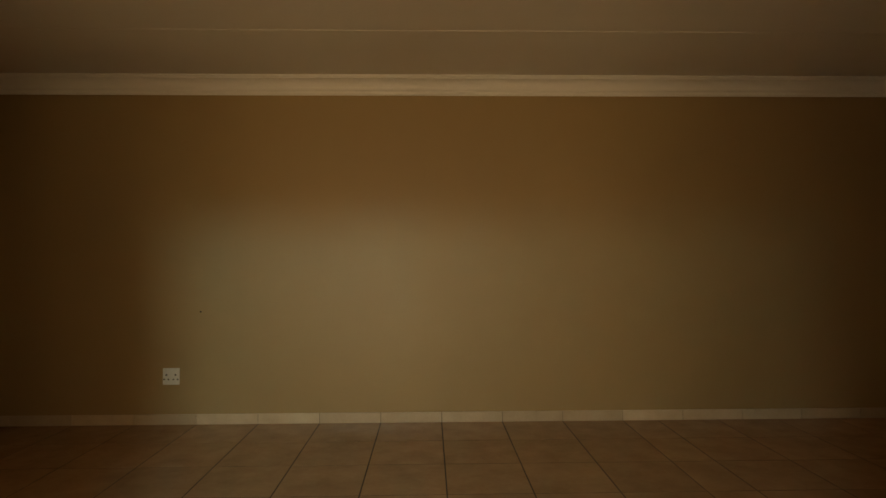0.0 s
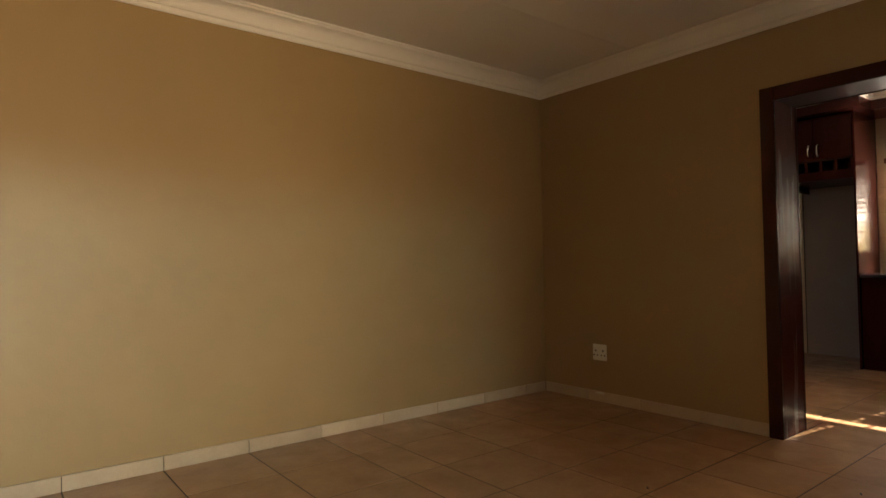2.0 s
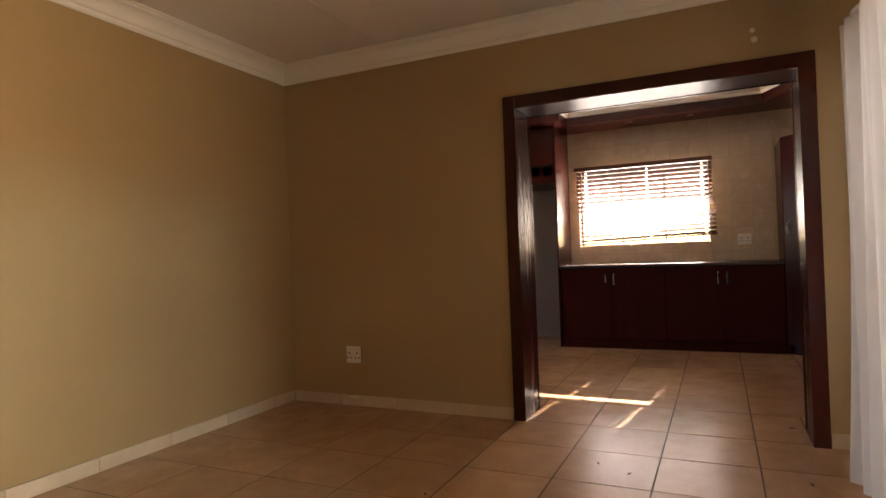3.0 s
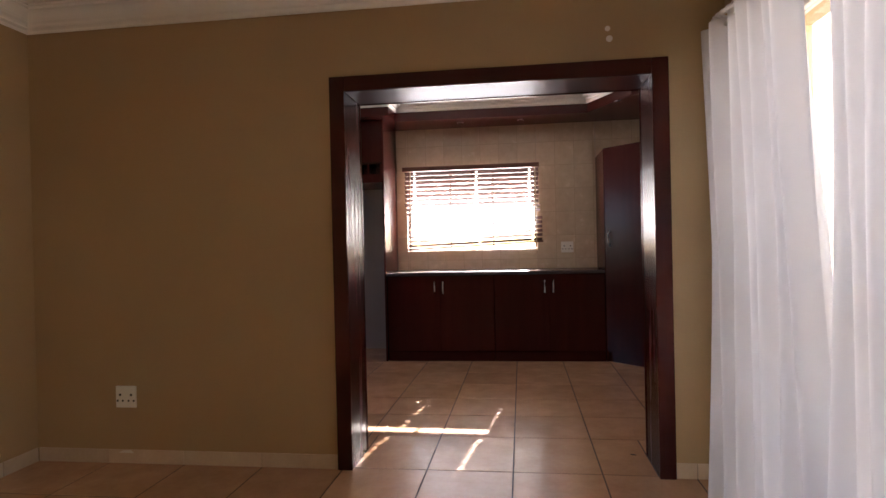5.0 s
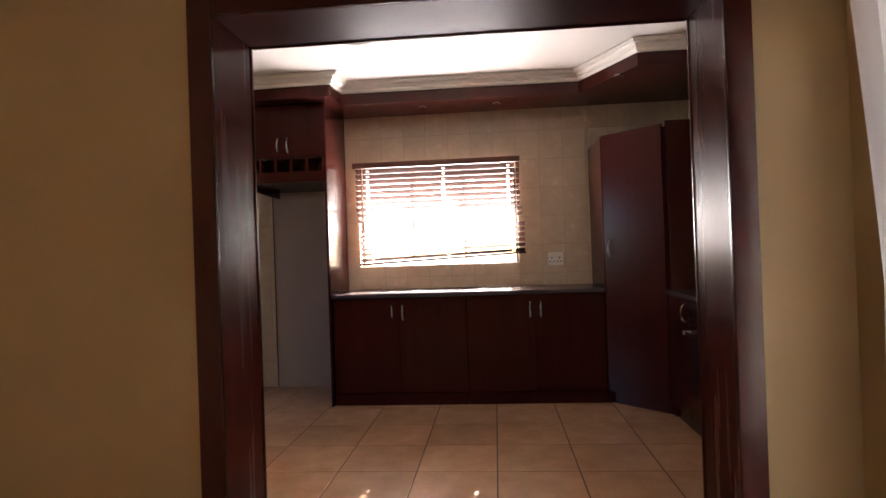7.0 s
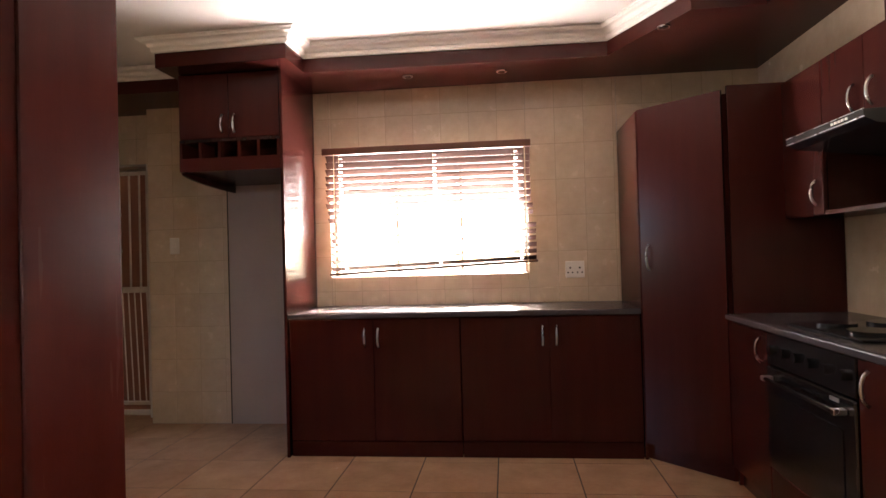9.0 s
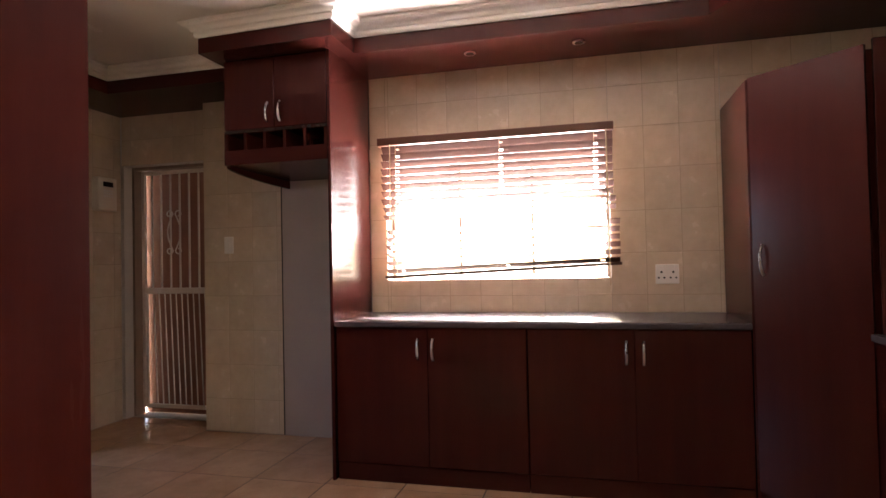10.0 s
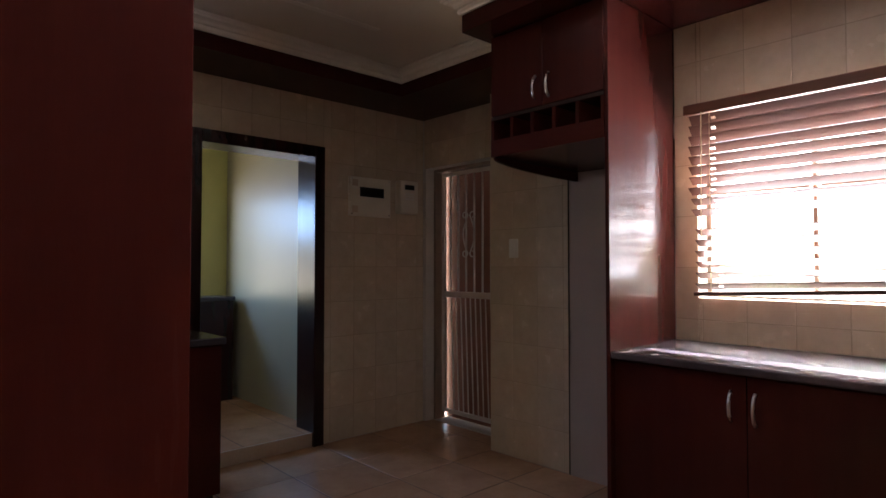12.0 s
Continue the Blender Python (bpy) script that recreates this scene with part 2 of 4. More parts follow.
# ---- large structure ----
structure("ground", boxes((-300, 300, -300, 300, -0.4, -0.16)), OUTG, "pale dusty paving around the house", "ground")
floor = structure("floor", boxes((-7.3, 4.2, -6.7, 0.2, -0.16, -0.0018), (0.0, 4.2, 0.2, 1.09, -0.16, -0.0018)), GROUT, "dark grout bed under square beige tiles", "floor")
wall_north = structure("wall_north", boxes((-7.3, -0.002, NORTH, 0.22, -0.05, CEILING + 0.1)), PAINT, "plain khaki painted lounge wall", "wall")
wall_east = structure("wall_east", boxes(
    (0.0, EAST, OY1 + 0.02, 1.09, -0.05, CEILING + 0.1),
    (0.0, EAST, LS - 0.05, OY0 - 0.02, -0.05, CEILING + 0.1),
    (0.0, EAST, OY0 - 0.02, OY1 + 0.02, OZ + 0.02, CEILING + 0.1)), PAINT, "khaki painted wall with a wide opening to the kitchen", "wall")
# The wide gap is assumed; its jambs and head cut the wall patch's edges.
wall_south = structure("wall_south", boxes(
    (-7.3, -4.9, LS - 0.22, LS, -0.05, CEILING + 0.1),
    (-2.9, -2.45, LS - 0.22, LS, -0.05, CEILING + 0.1),
    (-4.9, -2.9, LS - 0.22, LS, 2.1, CEILING + 0.1),
    (-2.45, -0.421, LS - 0.22, LS, 2.12, CEILING + 0.1),
    (-0.42, -0.002, LS - 0.22, LS, -0.05, CEILING + 0.1)), PAINT, "khaki painted wall with an added light-masking gap and a curtained glazed door", "wall")
# Unseen entry box, added with ceiling and glazing to shape its lamps' light.
wall_entry = structure("wall_entry", boxes(
    (-2.5, -2.3, -6.62, LS - 0.222, -0.05, 3.1),
    (-7.3, -5.2, -6.62, -6.4, -0.05, 3.1),
    (-3.0, -2.502, -6.62, -6.4, -0.05, 3.1),
    (-5.2, -3.0, -6.62, -6.4, 2.9, 3.1)), PAINT, "added unseen khaki wall boxing in the entry lamps", "wall")
# White sheet added so the gap beside the curtain looks out on brightness.
structure("wall_entry_outside", boxes((-2.298, -2.285, -6.62, LS - 0.222, -0.05, 3.1)), CORNICE, "added white sheet standing in for the bright outdoors past the curtain", "wall")
# Added lid of the entry box, set high to clear the upper lamp.
ceiling_entry = structure("ceiling_entry", boxes((-7.5, -2.3, -6.62, LS - 0.222, 3.102, 3.2)), CEIL, "added unseen off-white ceiling over the entry lamps", "ceiling")
wall_west = structure("wall_west", boxes((-7.5, -7.302, -6.62, 0.22, -0.05, 3.1)), PAINT, "plain khaki painted end wall", "wall")
ceiling = structure("ceiling", boxes((-7.3, -0.002, LS + 0.002, NORTH - 0.002, CEILING, CEILING + 0.08)), CEIL, "off-white flat lounge ceiling board", "ceiling")
TOPW = CEILING + 0.18
ceiling_kitchen = structure("ceiling_kitchen", boxes(
    (EAST + 0.002, FAR - 0.002, KS + 0.002, KN - 0.002, KC, KC + 0.08),
    (FAR - 0.002, DOORX - 0.002, PIER, KN - 0.002, KC, KC + 0.08)), CEIL, "off-white flat kitchen ceiling board", "ceiling")
wall_kitchen_window = structure("wall_kitchen_window", boxes(
    (FAR, FAR + 0.24, KS - 0.2, WY0, -0.05, TOPW),
    (FAR, FAR + 0.24, WY1, JOG, -0.05, TOPW),
    (FAR, FAR + 0.24, WY0, WY1, -0.05, WZ0),
    (FAR, FAR + 0.24, WY0, WY1, WZ1, TOPW)), PLASTER, "plastered kitchen wall with the window", "wall")
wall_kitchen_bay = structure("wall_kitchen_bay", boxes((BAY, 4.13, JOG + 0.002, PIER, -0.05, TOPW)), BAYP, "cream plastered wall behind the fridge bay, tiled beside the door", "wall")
wall_kitchen_door = structure("wall_kitchen_door", boxes(
    (DOORX, 4.13, PIER + 0.002, GY0, -0.05, TOPW),
    (DOORX, 4.13, GY0, GY1, GZ, TOPW),
    (DOORX, 4.13, GY1, 1.09, -0.05, TOPW)), PLASTER, "plastered kitchen wall round the back door", "wall")
wall_kitchen_north = structure("wall_kitchen_north", boxes(
    (EAST + 0.002, DX0 - 0.02, KN, 1.09, -0.05, TOPW),
    (DX1 + 0.02, DOORX - 0.002, KN, 1.09, -0.05, TOPW),
    (DX0 - 0.02, DX1 + 0.02, KN, 1.09, DZ + 0.02, TOPW)), PLASTER, "plastered kitchen wall with a doorway to the scullery", "wall")
wall_kitchen_south = structure("wall_kitchen_south", boxes((EAST + 0.002, FAR - 0.002, KS - 0.2, KS, -0.05, TOPW)), WTILE, "cream glazed kitchen wall behind the cooker", "wall")
wall_kitchen_west = structure("wall_kitchen_west", boxes((0.0, EAST, KS - 0.2, LS - 0.052, -0.05, TOPW)), CORNICE, "white rendered outside wall", "wall")
structure("wall_over_partition", boxes((0.0, EAST, LS - 0.05, 1.09, CEILING + 0.102, TOPW)), CORNICE, "plain wall top above the partition", "wall")
# scullery behind the doorway
floor_scullery = structure("floor_scullery", boxes((0.3, SE, KN + 0.012, SN, -0.16, 0.0942)), GROUT, "raised scullery floor", "floor")
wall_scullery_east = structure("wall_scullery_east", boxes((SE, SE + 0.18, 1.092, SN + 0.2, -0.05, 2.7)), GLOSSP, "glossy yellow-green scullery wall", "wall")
wall_scullery_north = structure("wall_scullery_north", boxes((0.1, 1.4, SN, SN + 0.2, -0.05, 2.7), (2.65, SE - 0.002, SN, SN + 0.2, -0.05, 2.7), (1.4, 2.65, SN, SN + 0.2, -0.05, 0.95), (1.4, 2.65, SN, SN + 0.2, 2.0, 2.7)), GREENP, "yellow-green scullery wall with a window", "wall")
wall_scullery_west = structure("wall_scullery_west", boxes((0.1, 0.3, 1.092, SN - 0.002, -0.05, 2.7)), GREENP, "yellow-green scullery wall", "wall")
ceiling_scullery = structure("ceiling_scullery", boxes((0.1, SE + 0.18, 1.092, SN + 0.2, 2.702, 2.78)), CEIL, "off-white scullery ceiling", "ceiling")


def cornice(points, name, label, z0, z1, depth, closed=False):
    """A stepped plaster cove swept along a line of wall corners; the room lies to the left of the way."""
    h = z1 - z0
    prof = [(0, 0), (0.012, 0), (0.018, 0.012), (0.018, 0.03), (0.03, 0.034), (0.034, 0.045)]
    for k in range(1, 6):
        a = k / 6 * math.pi / 2
        prof.append((0.034 + (depth - 0.055) * (1 - math.cos(a)), 0.045 + (h - 0.07) * math.sin(a)))
    prof += [(depth - 0.018, h - 0.024), (depth - 0.012, h - 0.012), (depth, h - 0.012), (depth, h), (0, h)]
    pts = [Vector((p[0], p[1])) for p in points]
    bm = bmesh.new()
    rows = []
    n = len(pts)
    for i, p in enumerate(pts):
        def way(a, b):
            return (pts[b % n] - pts[a % n]).normalized()
        d0 = way(i - 1, i) if (i > 0 or closed) else way(i, i + 1)
        d1 = way(i, i + 1) if (i < n - 1 or closed) else way(i - 1, i)
        n0, n1 = Vector((-d0.y, d0.x)), Vector((-d1.y, d1.x))
        m = (n0 + n1).normalized()
        m = m / max(0.3, m.dot(n0))
        rows.append([bm.verts.new((p.x + m.x * a, p.y + m.y * a, z0 + b)) for a, b in prof])
    pairs = list(zip(rows, rows[1:])) + ([(rows[-1], rows[0])] if closed else [])
    for a, b in pairs:
        for k in range(len(prof)):
            j = (k + 1) % len(prof)
            bm.faces.new((a[k], b[k], b[j], a[j]))
    if not closed:
        bm.faces.new(rows[0])
        bm.faces.new(rows[-1][::-1])
    bmesh.ops.recalc_face_normals(bm, faces=bm.faces[:])
    return structure(name, bm, CORNICE, label, "cornice")


cornice([(0, LS), (0, NORTH), (-7.3, NORTH), (-7.3, LS)], "cornice_lounge",
        "white stepped plaster cornice round the lounge", 2.508, CEILING - 0.002, 0.115, closed=True)

# bulkhead of dark wood under the kitchen ceiling
SOFFIT = [(3.316, 0.42), (3.316, -0.73), (2.81, -0.73), (2.78, -1.615), (3.085, -1.625), (3.12, -3.637), (2.46, -3.96), (2.46, -4.34), (0.305, -4.34)]
S0, S1 = 2.552, 2.645
E3 = 0.003
outline = SOFFIT + [(0.305, KS + E3), (FAR - E3, KS + E3), (FAR - E3, JOG + E3), (BAY - E3, JOG + E3), (BAY - E3, PIER + E3), (DOORX - E3, PIER + E3), (DOORX - E3, KN - E3), (0.305, KN - E3), (0.305, 0.42)]
bulkhead = structure("bulkhead", prism(outline, S0, KC - 0.002), WOOD_Y, "red-brown wooden bulkhead below the kitchen ceiling", "bulkhead")
cornice((SOFFIT[::-1] + [(0.305, 0.42)]), "cornice_kitchen", "white stepped cornice above the wooden bulkhead", S1, KC - 0.003, 0.085)

# lined opening between lounge and kitchen
opening = structure("door_frame_wide", bmesh.new(), WOOD_Z, "red-brown glossy wooden lining of the wide opening", "door frame")
for nm, b, m in (
        ("lining_side", (-0.004, EAST + 0.004, OY1, OY1 + 0.02, 0, OZ + 0.02), LINE_Z),
        ("lining_side", (-0.004, EAST + 0.004, OY0 - 0.02, OY0, 0, OZ + 0.02), LINE_Z),
        ("lining_head", (-0.004, EAST + 0.004, OY0 + 0.001, OY1 - 0.001, OZ, OZ + 0.02), LINE_Y),
        ("architrave", (-0.024, -0.004, OY1 - 0.004, OY1 + ARCH, 0, OZ + ARCH), WOOD_Z),
        ("architrave", (-0.024, -0.004, OY0 - ARCH, OY0 + 0.004, 0, OZ + ARCH), WOOD_Z),
        ("architrave", (-0.024, -0.004, OY0 + 0.005, OY1 - 0.005, OZ - 0.004, OZ + ARCH), WOOD_Y),
        ("architrave", (EAST + 0.004, EAST + 0.02, OY1 - 0.004, OY1 + ARCH, 0, OZ + ARCH), WOOD_Z),
        ("architrave", (EAST + 0.004, EAST + 0.02, OY0 - ARCH, OY0 + 0.004, 0, OZ + ARCH), WOOD_Z),
        ("architrave", (EAST + 0.004, EAST + 0.02, OY0 + 0.005, OY1 - 0.005, OZ - 0.004, OZ + ARCH), WOOD_Y)):
    part(nm, boxes(b, bevel=0.003), m, opening)

# ---- scullery doorway ----
frame2 = structure("door_frame_scullery", bmesh.new(), WOOD_Z, "dark wooden frame of the scullery doorway", "door frame")
for b in ((DX0 - 0.02, DX0, KN - 0.012, 1.1, 0, DZ + 0.02), (DX1, DX1 + 0.02, KN - 0.012, 1.1, 0, DZ + 0.02),
          (DX0 + 0.001, DX1 - 0.001, KN - 0.012, 1.1, DZ, DZ + 0.02)):
    part("lining", boxes(b, bevel=0.002), DARK, frame2)
for b in ((DX0 - 0.08, DX0 + 0.004, KN - 0.030, KN - 0.013, 0, DZ + 0.08), (DX1 - 0.004, DX1 + 0.08, KN - 0.030, KN - 0.013, 0, DZ + 0.08),
          (DX0 + 0.005, DX1 - 0.005, KN - 0.030, KN - 0.013, DZ - 0.004, DZ + 0.08)):
    part("architrave", boxes(b, bevel=0.003), DARK, frame2)


def handle(parent, x, y, z, out=(-1, 0), length=0.12, name="handle"):
    """A bowed steel bar handle on a door face; out is the way that the face looks."""
    pts = []
    for k in range(9):
        u = k / 8
        bow = 0.004 + 0.026 * math.sin(math.pi * u) ** 0.6
        pts.append((x + out[0] * bow, y + out[1] * bow, z + (u - 0.5) * length))
    return part(name, tube(pts, 0.0065), STEEL, parent, "bowed steel handle", smooth=True)


# ---- base cabinets under the window ----
CX = 2.985
def base_cabinet(y0, y1, handles):
    ob = thing("base_cabinet", "dark red-brown kitchen base cabinet with two doors", "cabinet", "cabinets under the window", (CX, (y0 + y1) / 2, 0))
    c = (y0 + y1) / 2
    part("body", boxes((0.02, FAR - CX - 0.004, y0 - c, y1 - c, 0.1, TOPZ - 0.036)), WOOD_Z, ob)
    part("plinth", boxes((0.014, FAR - CX - 0.01, y0 - c, y1 - c, 0, 0.099)), WOOD_Y, ob)
    m = 0.0
    for a, b, h in ((y0 - c + 0.002, m - 0.0015, handles[0]), (m + 0.0015, y1 - c - 0.002, handles[1])):
        d = part("door", boxes((0, 0.018, a, b, 0.105, TOPZ - 0.040), bevel=0.002), WOOD_Z, ob)
        handle(d, 0.0, h - c, 0.772)
    return ob


base_cabinet(-2.641, -1.518, (-2.112, -2.025))
base_cabinet(-3.762, -2.645, (-3.247, -3.161))
def worktop(x0, x1, y0, y1, edge, label):
    """A laminate slab with a darker rounded front edge; edge: which side is the front."""
    ob = thing("worktop", label, "worktop", at=((x0 + x1) / 2, (y0 + y1) / 2, TOPZ - 0.034))
    w, d = (x1 - x0) / 2, (y1 - y0) / 2
    e = 0.022
    if edge == "x":
        part("slab", boxes((-w + e, w, -d, d, 0, 0.034), bevel=0.001), TOP, ob)
        part("front_edge", boxes((-w, -w + e - 0.0005, -d, d, 0, 0.034), bevel=0.008, segments=3), TOP, ob)
    else:
        part("slab", boxes((-w, w, -d, d - e, 0, 0.034), bevel=0.001), TOP, ob)
        part("front_edge", boxes((-w, w, d - e + 0.0005, d, 0, 0.034), bevel=0.008, segments=3), TOP, ob)
    return ob


worktop(CX - 0.02, FAR - 0.004, -3.764, -1.514, "x", "dark speckled laminate worktop on the base cabinets")

# ---- fridge housing ----
fridge = thing("fridge_housing", "dark red-brown fridge housing with wine rack above an empty bay", "cabinet", at=(2.965, -1.15, 0))
FB = BAY - 2.965 - 0.004
part("side_panel", boxes((0, FAR - 2.965 - 0.006, -1.512 + 1.15, -1.492 + 1.15, 0, S0 - 0.002), bevel=0.002), WOOD_Z, fridge, "glossy red-brown side panel")
FY0, FY1 = -1.490 + 1.15, -0.795 + 1.15
part("top_box", boxes((0.02, FB, FY0, FY1, 2.11, S0 - 0.004)), WOOD_Z, fridge)
fm_ = (FY0 + FY1) / 2
for a, b, h in ((FY0 + 0.002, fm_ - 0.0015, fm_ - 0.042), (fm_ + 0.0015, FY1 - 0.002, fm_ + 0.042)):
    d = part("door", boxes((0.0, 0.018, a, b, 2.114, S0 - 0.01), bevel=0.002), WOOD_Z, fridge)
    handle(d, 0.0, h, 2.205)
part("shelf", boxes((0.0, FB, FY0, FY1, 2.09, 2.108)), DARK, fridge)
part("shelf", boxes((0.0, FB, FY0, FY1, 1.895, 1.984)), WOOD_Y, fridge)
part("rack_back", boxes((0.3, 0.312, FY0, FY1, 1.985, 2.089)), DARK, fridge)
for k in range(6):
    yy = FY0 + (FY1 - FY0 - 0.018) * k / 5
    part("rack_divider", boxes((0.002, 0.298, yy, yy + 0.018, 1.985, 2.089)), WOOD_Z, fridge)
curve = [(0.02, 1.893), (FB, 1.893), (FB, 1.838)]
for k in range(9):
    a = k / 8 * math.pi / 2
    curve.append((FB - 0.04 - (FB - 0.06) * math.sin(a), 1.838 + 0.05 * (1 - math.cos(a))))
part("bracket", prism(curve, FY1 - 0.02, FY1, "y"), WOOD_X, fridge, "curved wooden bracket below the rack")

# ---- tall corner cupboard ----
TX0, TY0 = 2.985, -3.766
tall = thing("tall_corner_cupboard", "tall red-brown corner cupboard with one angled door", "cupboard", at=(TX0, TY0, 0))
A, B = Vector((2.995, -3.786)), Vector((2.615, -4.160))
part("side_panel", boxes((0, FAR - TX0 - 0.006, -0.019, -0.001, 0.0, 2.15), bevel=0.002), WOOD_Z, tall)
part("body", prism([(0.02, -0.021), (0.605, -0.021), (0.605, -0.98), (-0.35, -0.98), (-0.35, -0.385)], 0.1, 2.14), WOOD_Z, tall)
part("plinth", prism([(0.045, -0.024), (0.60, -0.024), (0.60, -0.975), (-0.34, -0.975), (-0.34, -0.40)], 0.0, 0.098), WOOD_Y, tall)
dirv = (B - A).normalized()
nrm = Vector((dirv.y, -dirv.x))
if nrm.x > 0:
    nrm = -nrm
base = Vector((TX0, TY0))
p0, p1 = A + dirv * 0.006 - base, B - dirv * 0.006 - base
d = part("door", prism([p0 + nrm * 0.004, p1 + nrm * 0.004, p1 + nrm * 0.022, p0 + nrm * 0.022], 0.105, 2.155), WOOD_Z, tall)
hp = p0 + dirv * 0.055 + nrm * 0.022
handle(d, hp.x, hp.y, 1.245, (nrm.x, nrm.y), 0.15)
part("side_panel", boxes((-0.395, -0.375, -0.985, -0.405, 0.0, 2.175), bevel=0.002), WOOD_Z, tall)

# ---- cooker run on the south wall ----
SY = -4.14
def door_cabinet(x0, x1, hx):
    ob = thing("base_cabinet", "narrow red-brown base cabinet beside the oven", "cabinet", at=((x0 + x1) / 2, SY, 0))
    c = (x0 + x1) / 2
    part("body", boxes((x0 - c, x1 - c, KS - SY + 0.004, -0.02, 0.1, TOPZ - 0.036)), WOOD_Z, ob)
    part("plinth", boxes((x0 - c, x1 - c, KS - SY + 0.01, -0.05, 0, 0.099)), DARK, ob)
    d = part("door", boxes((x0 - c + 0.002, x1 - c - 0.002, -0.018, 0, 0.105, TOPZ - 0.040), bevel=0.002), WOOD_Z, ob)
    handle(d, hx - c, 0, 0.80, (0, 1))
    return ob


door_cabinet(2.122, 2.588, 2.18)
door_cabinet(0.86, 1.408, 1.34)
worktop(0.86, 2.588, KS + 0.004, SY + 0.02, "y", "dark speckled laminate worktop around the hob")
oven = thing("built_in_oven", "black built-in electric oven with control knobs", "oven", at=(1.765, SY, 0))
part("body", boxes((-0.353, 0.353, -0.55, -0.022, 0.1, 0.894)), BLACK, oven)
part("plinth", boxes((-0.353, 0.353, -0.55, -0.05, 0.0, 0.098)), DARK, oven)
part("control_panel", boxes((-0.350, 0.350, -0.02, 0.004, 0.745, 0.892), bevel=0.004), BLACK, oven)
part("oven_door", boxes((-0.350, 0.350, -0.02, 0.008, 0.27, 0.739), bevel=0.006), BLACK, oven)
part("window_pane", boxes((-0.27, 0.27, 0.009, 0.012, 0.34, 0.62), bevel=0.001), BLACK, oven, "dark glass oven window")
part("door_handle", tube([(-0.28, 0.045, 0.690), (0.28, 0.045, 0.690)], 0.009), BLACK, oven)
for s in (-1, 1):
    part("handle_end", boxes((s * 0.29 - 0.014, s * 0.29 + 0.014, 0.009, 0.056, 0.679, 0.701), bevel=0.003), STEEL, oven)
part("bottom_panel", boxes((-0.350, 0.350, -0.02, 0.0, 0.105, 0.265), bevel=0.003), WOOD_X, oven)
for k in range(6):
    part("knob", disc((-0.285 + 0.114 * k, 0.014, 0.82), 0.02, 0.022, "y"), BLACK, oven, smooth=False)
part("badge", boxes((-0.25, -0.19, 0.0085, 0.0105, 0.712, 0.726)), STEEL, oven)
hob = thing("hob", "black electric hob with four solid plates", "hob", at=(1.765, -4.44, TOPZ + 0.001))
part("tray", boxes((-0.28, 0.28, -0.24, 0.24, 0, 0.012), bevel=0.004), BLACK, hob)
for x, y, r in ((-0.13, 0.11, 0.09), (0.13, 0.11, 0.075), (-0.13, -0.11, 0.075), (0.13, -0.11, 0.09)):
    part("hot_plate", disc((x, y, 0.019), r, 0.014, "z", 28), BLACK, hob)
hood = thing("cooker_hood", "slim black cooker hood below a wall cabinet", "cooker hood", at=(1.855, -4.45, 1.748))
part("canopy", prism([(-0.298, 0.05), (0.17, 0.037), (0.17, 0.005), (0.13, -0.014), (-0.298, -0.065)], -0.30, 0.30, "x"), BLACK, hood)
part("front_rail", boxes((-0.30, 0.30, 0.171, 0.176, 0.010, 0.036)), BLACK, hood)
for z in (0.0085, 0.0365):
    part("trim_line", boxes((-0.30, 0.30, 0.172, 0.1775, z, z + 0.0025)), STEEL, hood)
for k in range(5):
    part("button", boxes((-0.2 + 0.025 * k, -0.185 + 0.025 * k, 0.177, 0.18, 0.018, 0.028)), WHITE, hood)


def wall_cabinet(x0, x1, z0, z1, doors, label):
    ob = thing("wall_cabinet", label, "cabinet", at=((x0 + x1) / 2, -4.45, z0))
    w = (x1 - x0) / 2
    part("body", boxes((-w, w, KS + 4.45 + 0.004, -0.02, 0, z1 - z0)), WOOD_Z, ob)
    n = len(doors)
    for k, hx in enumerate(doors):
        a, b = -w + 2 * w * k / n + 0.002, -w + 2 * w * (k + 1) / n - 0.002
        d = part("door", boxes((a, b, -0.018, 0, 0.003, z1 - z0 - 0.003), bevel=0.002), WOOD_Z, ob)
        handle(d, hx - (x0 + x1) / 2, 0, 0.11, (0, 1))
    return ob


wall_cabinet(2.192, 2.588, 1.43, 2.165, (2.255,), "red-brown wall cabinet beside the cooker hood")
wall_cabinet(1.52, 2.188, 1.80, 2.165, (1.92, 1.79), "red-brown wall cabinet above the cooker hood")
shelf = thing("open_shelf", "dark open shelf below the cooker hood", "shelf", at=(1.854, -4.45, 1.43))
part("board", boxes((-0.332, 0.332, -0.3, 0, 0, 0.018)), WOOD_X, shelf)
part("side", boxes((-0.332, -0.314, -0.3, 0, 0.019, 0.25)), WOOD_Z, shelf)

# ---- tall cupboard and counter on the other side of the opening ----
tall2 = thing("tall_cupboard", "tall red-brown cupboard beside the wide opening", "cupboard", at=(EAST, -1.67, 0))
part("side_panel", boxes((0.0205, 0.78, 0.0, 0.018, 0, 2.19), bevel=0.002), LINE_Z, tall2, "red-brown grained side panel")
part("body", boxes((0.024, 0.76, 0.019, 0.9, 0.1, 2.18)), WOOD_Z, tall2)
part("plinth", boxes((0.024, 0.69, 0.019, 0.9, 0, 0.099)), DARK, tall2)
for a, b in ((0.02, 0.458), (0.461, 0.898)):
    d = part("door", boxes((0.762, 0.78, a, b, 0.105, 2.175), bevel=0.002), WOOD_Z, tall2)
    handle(d, 0.78, 0.43 if a < 0.1 else 0.49, 1.2, (1, 0))
low = thing("base_cabinet", "dark red-brown base cabinet with worktop beside the doorway", "cabinet", at=(1.0, 0.5, 0))
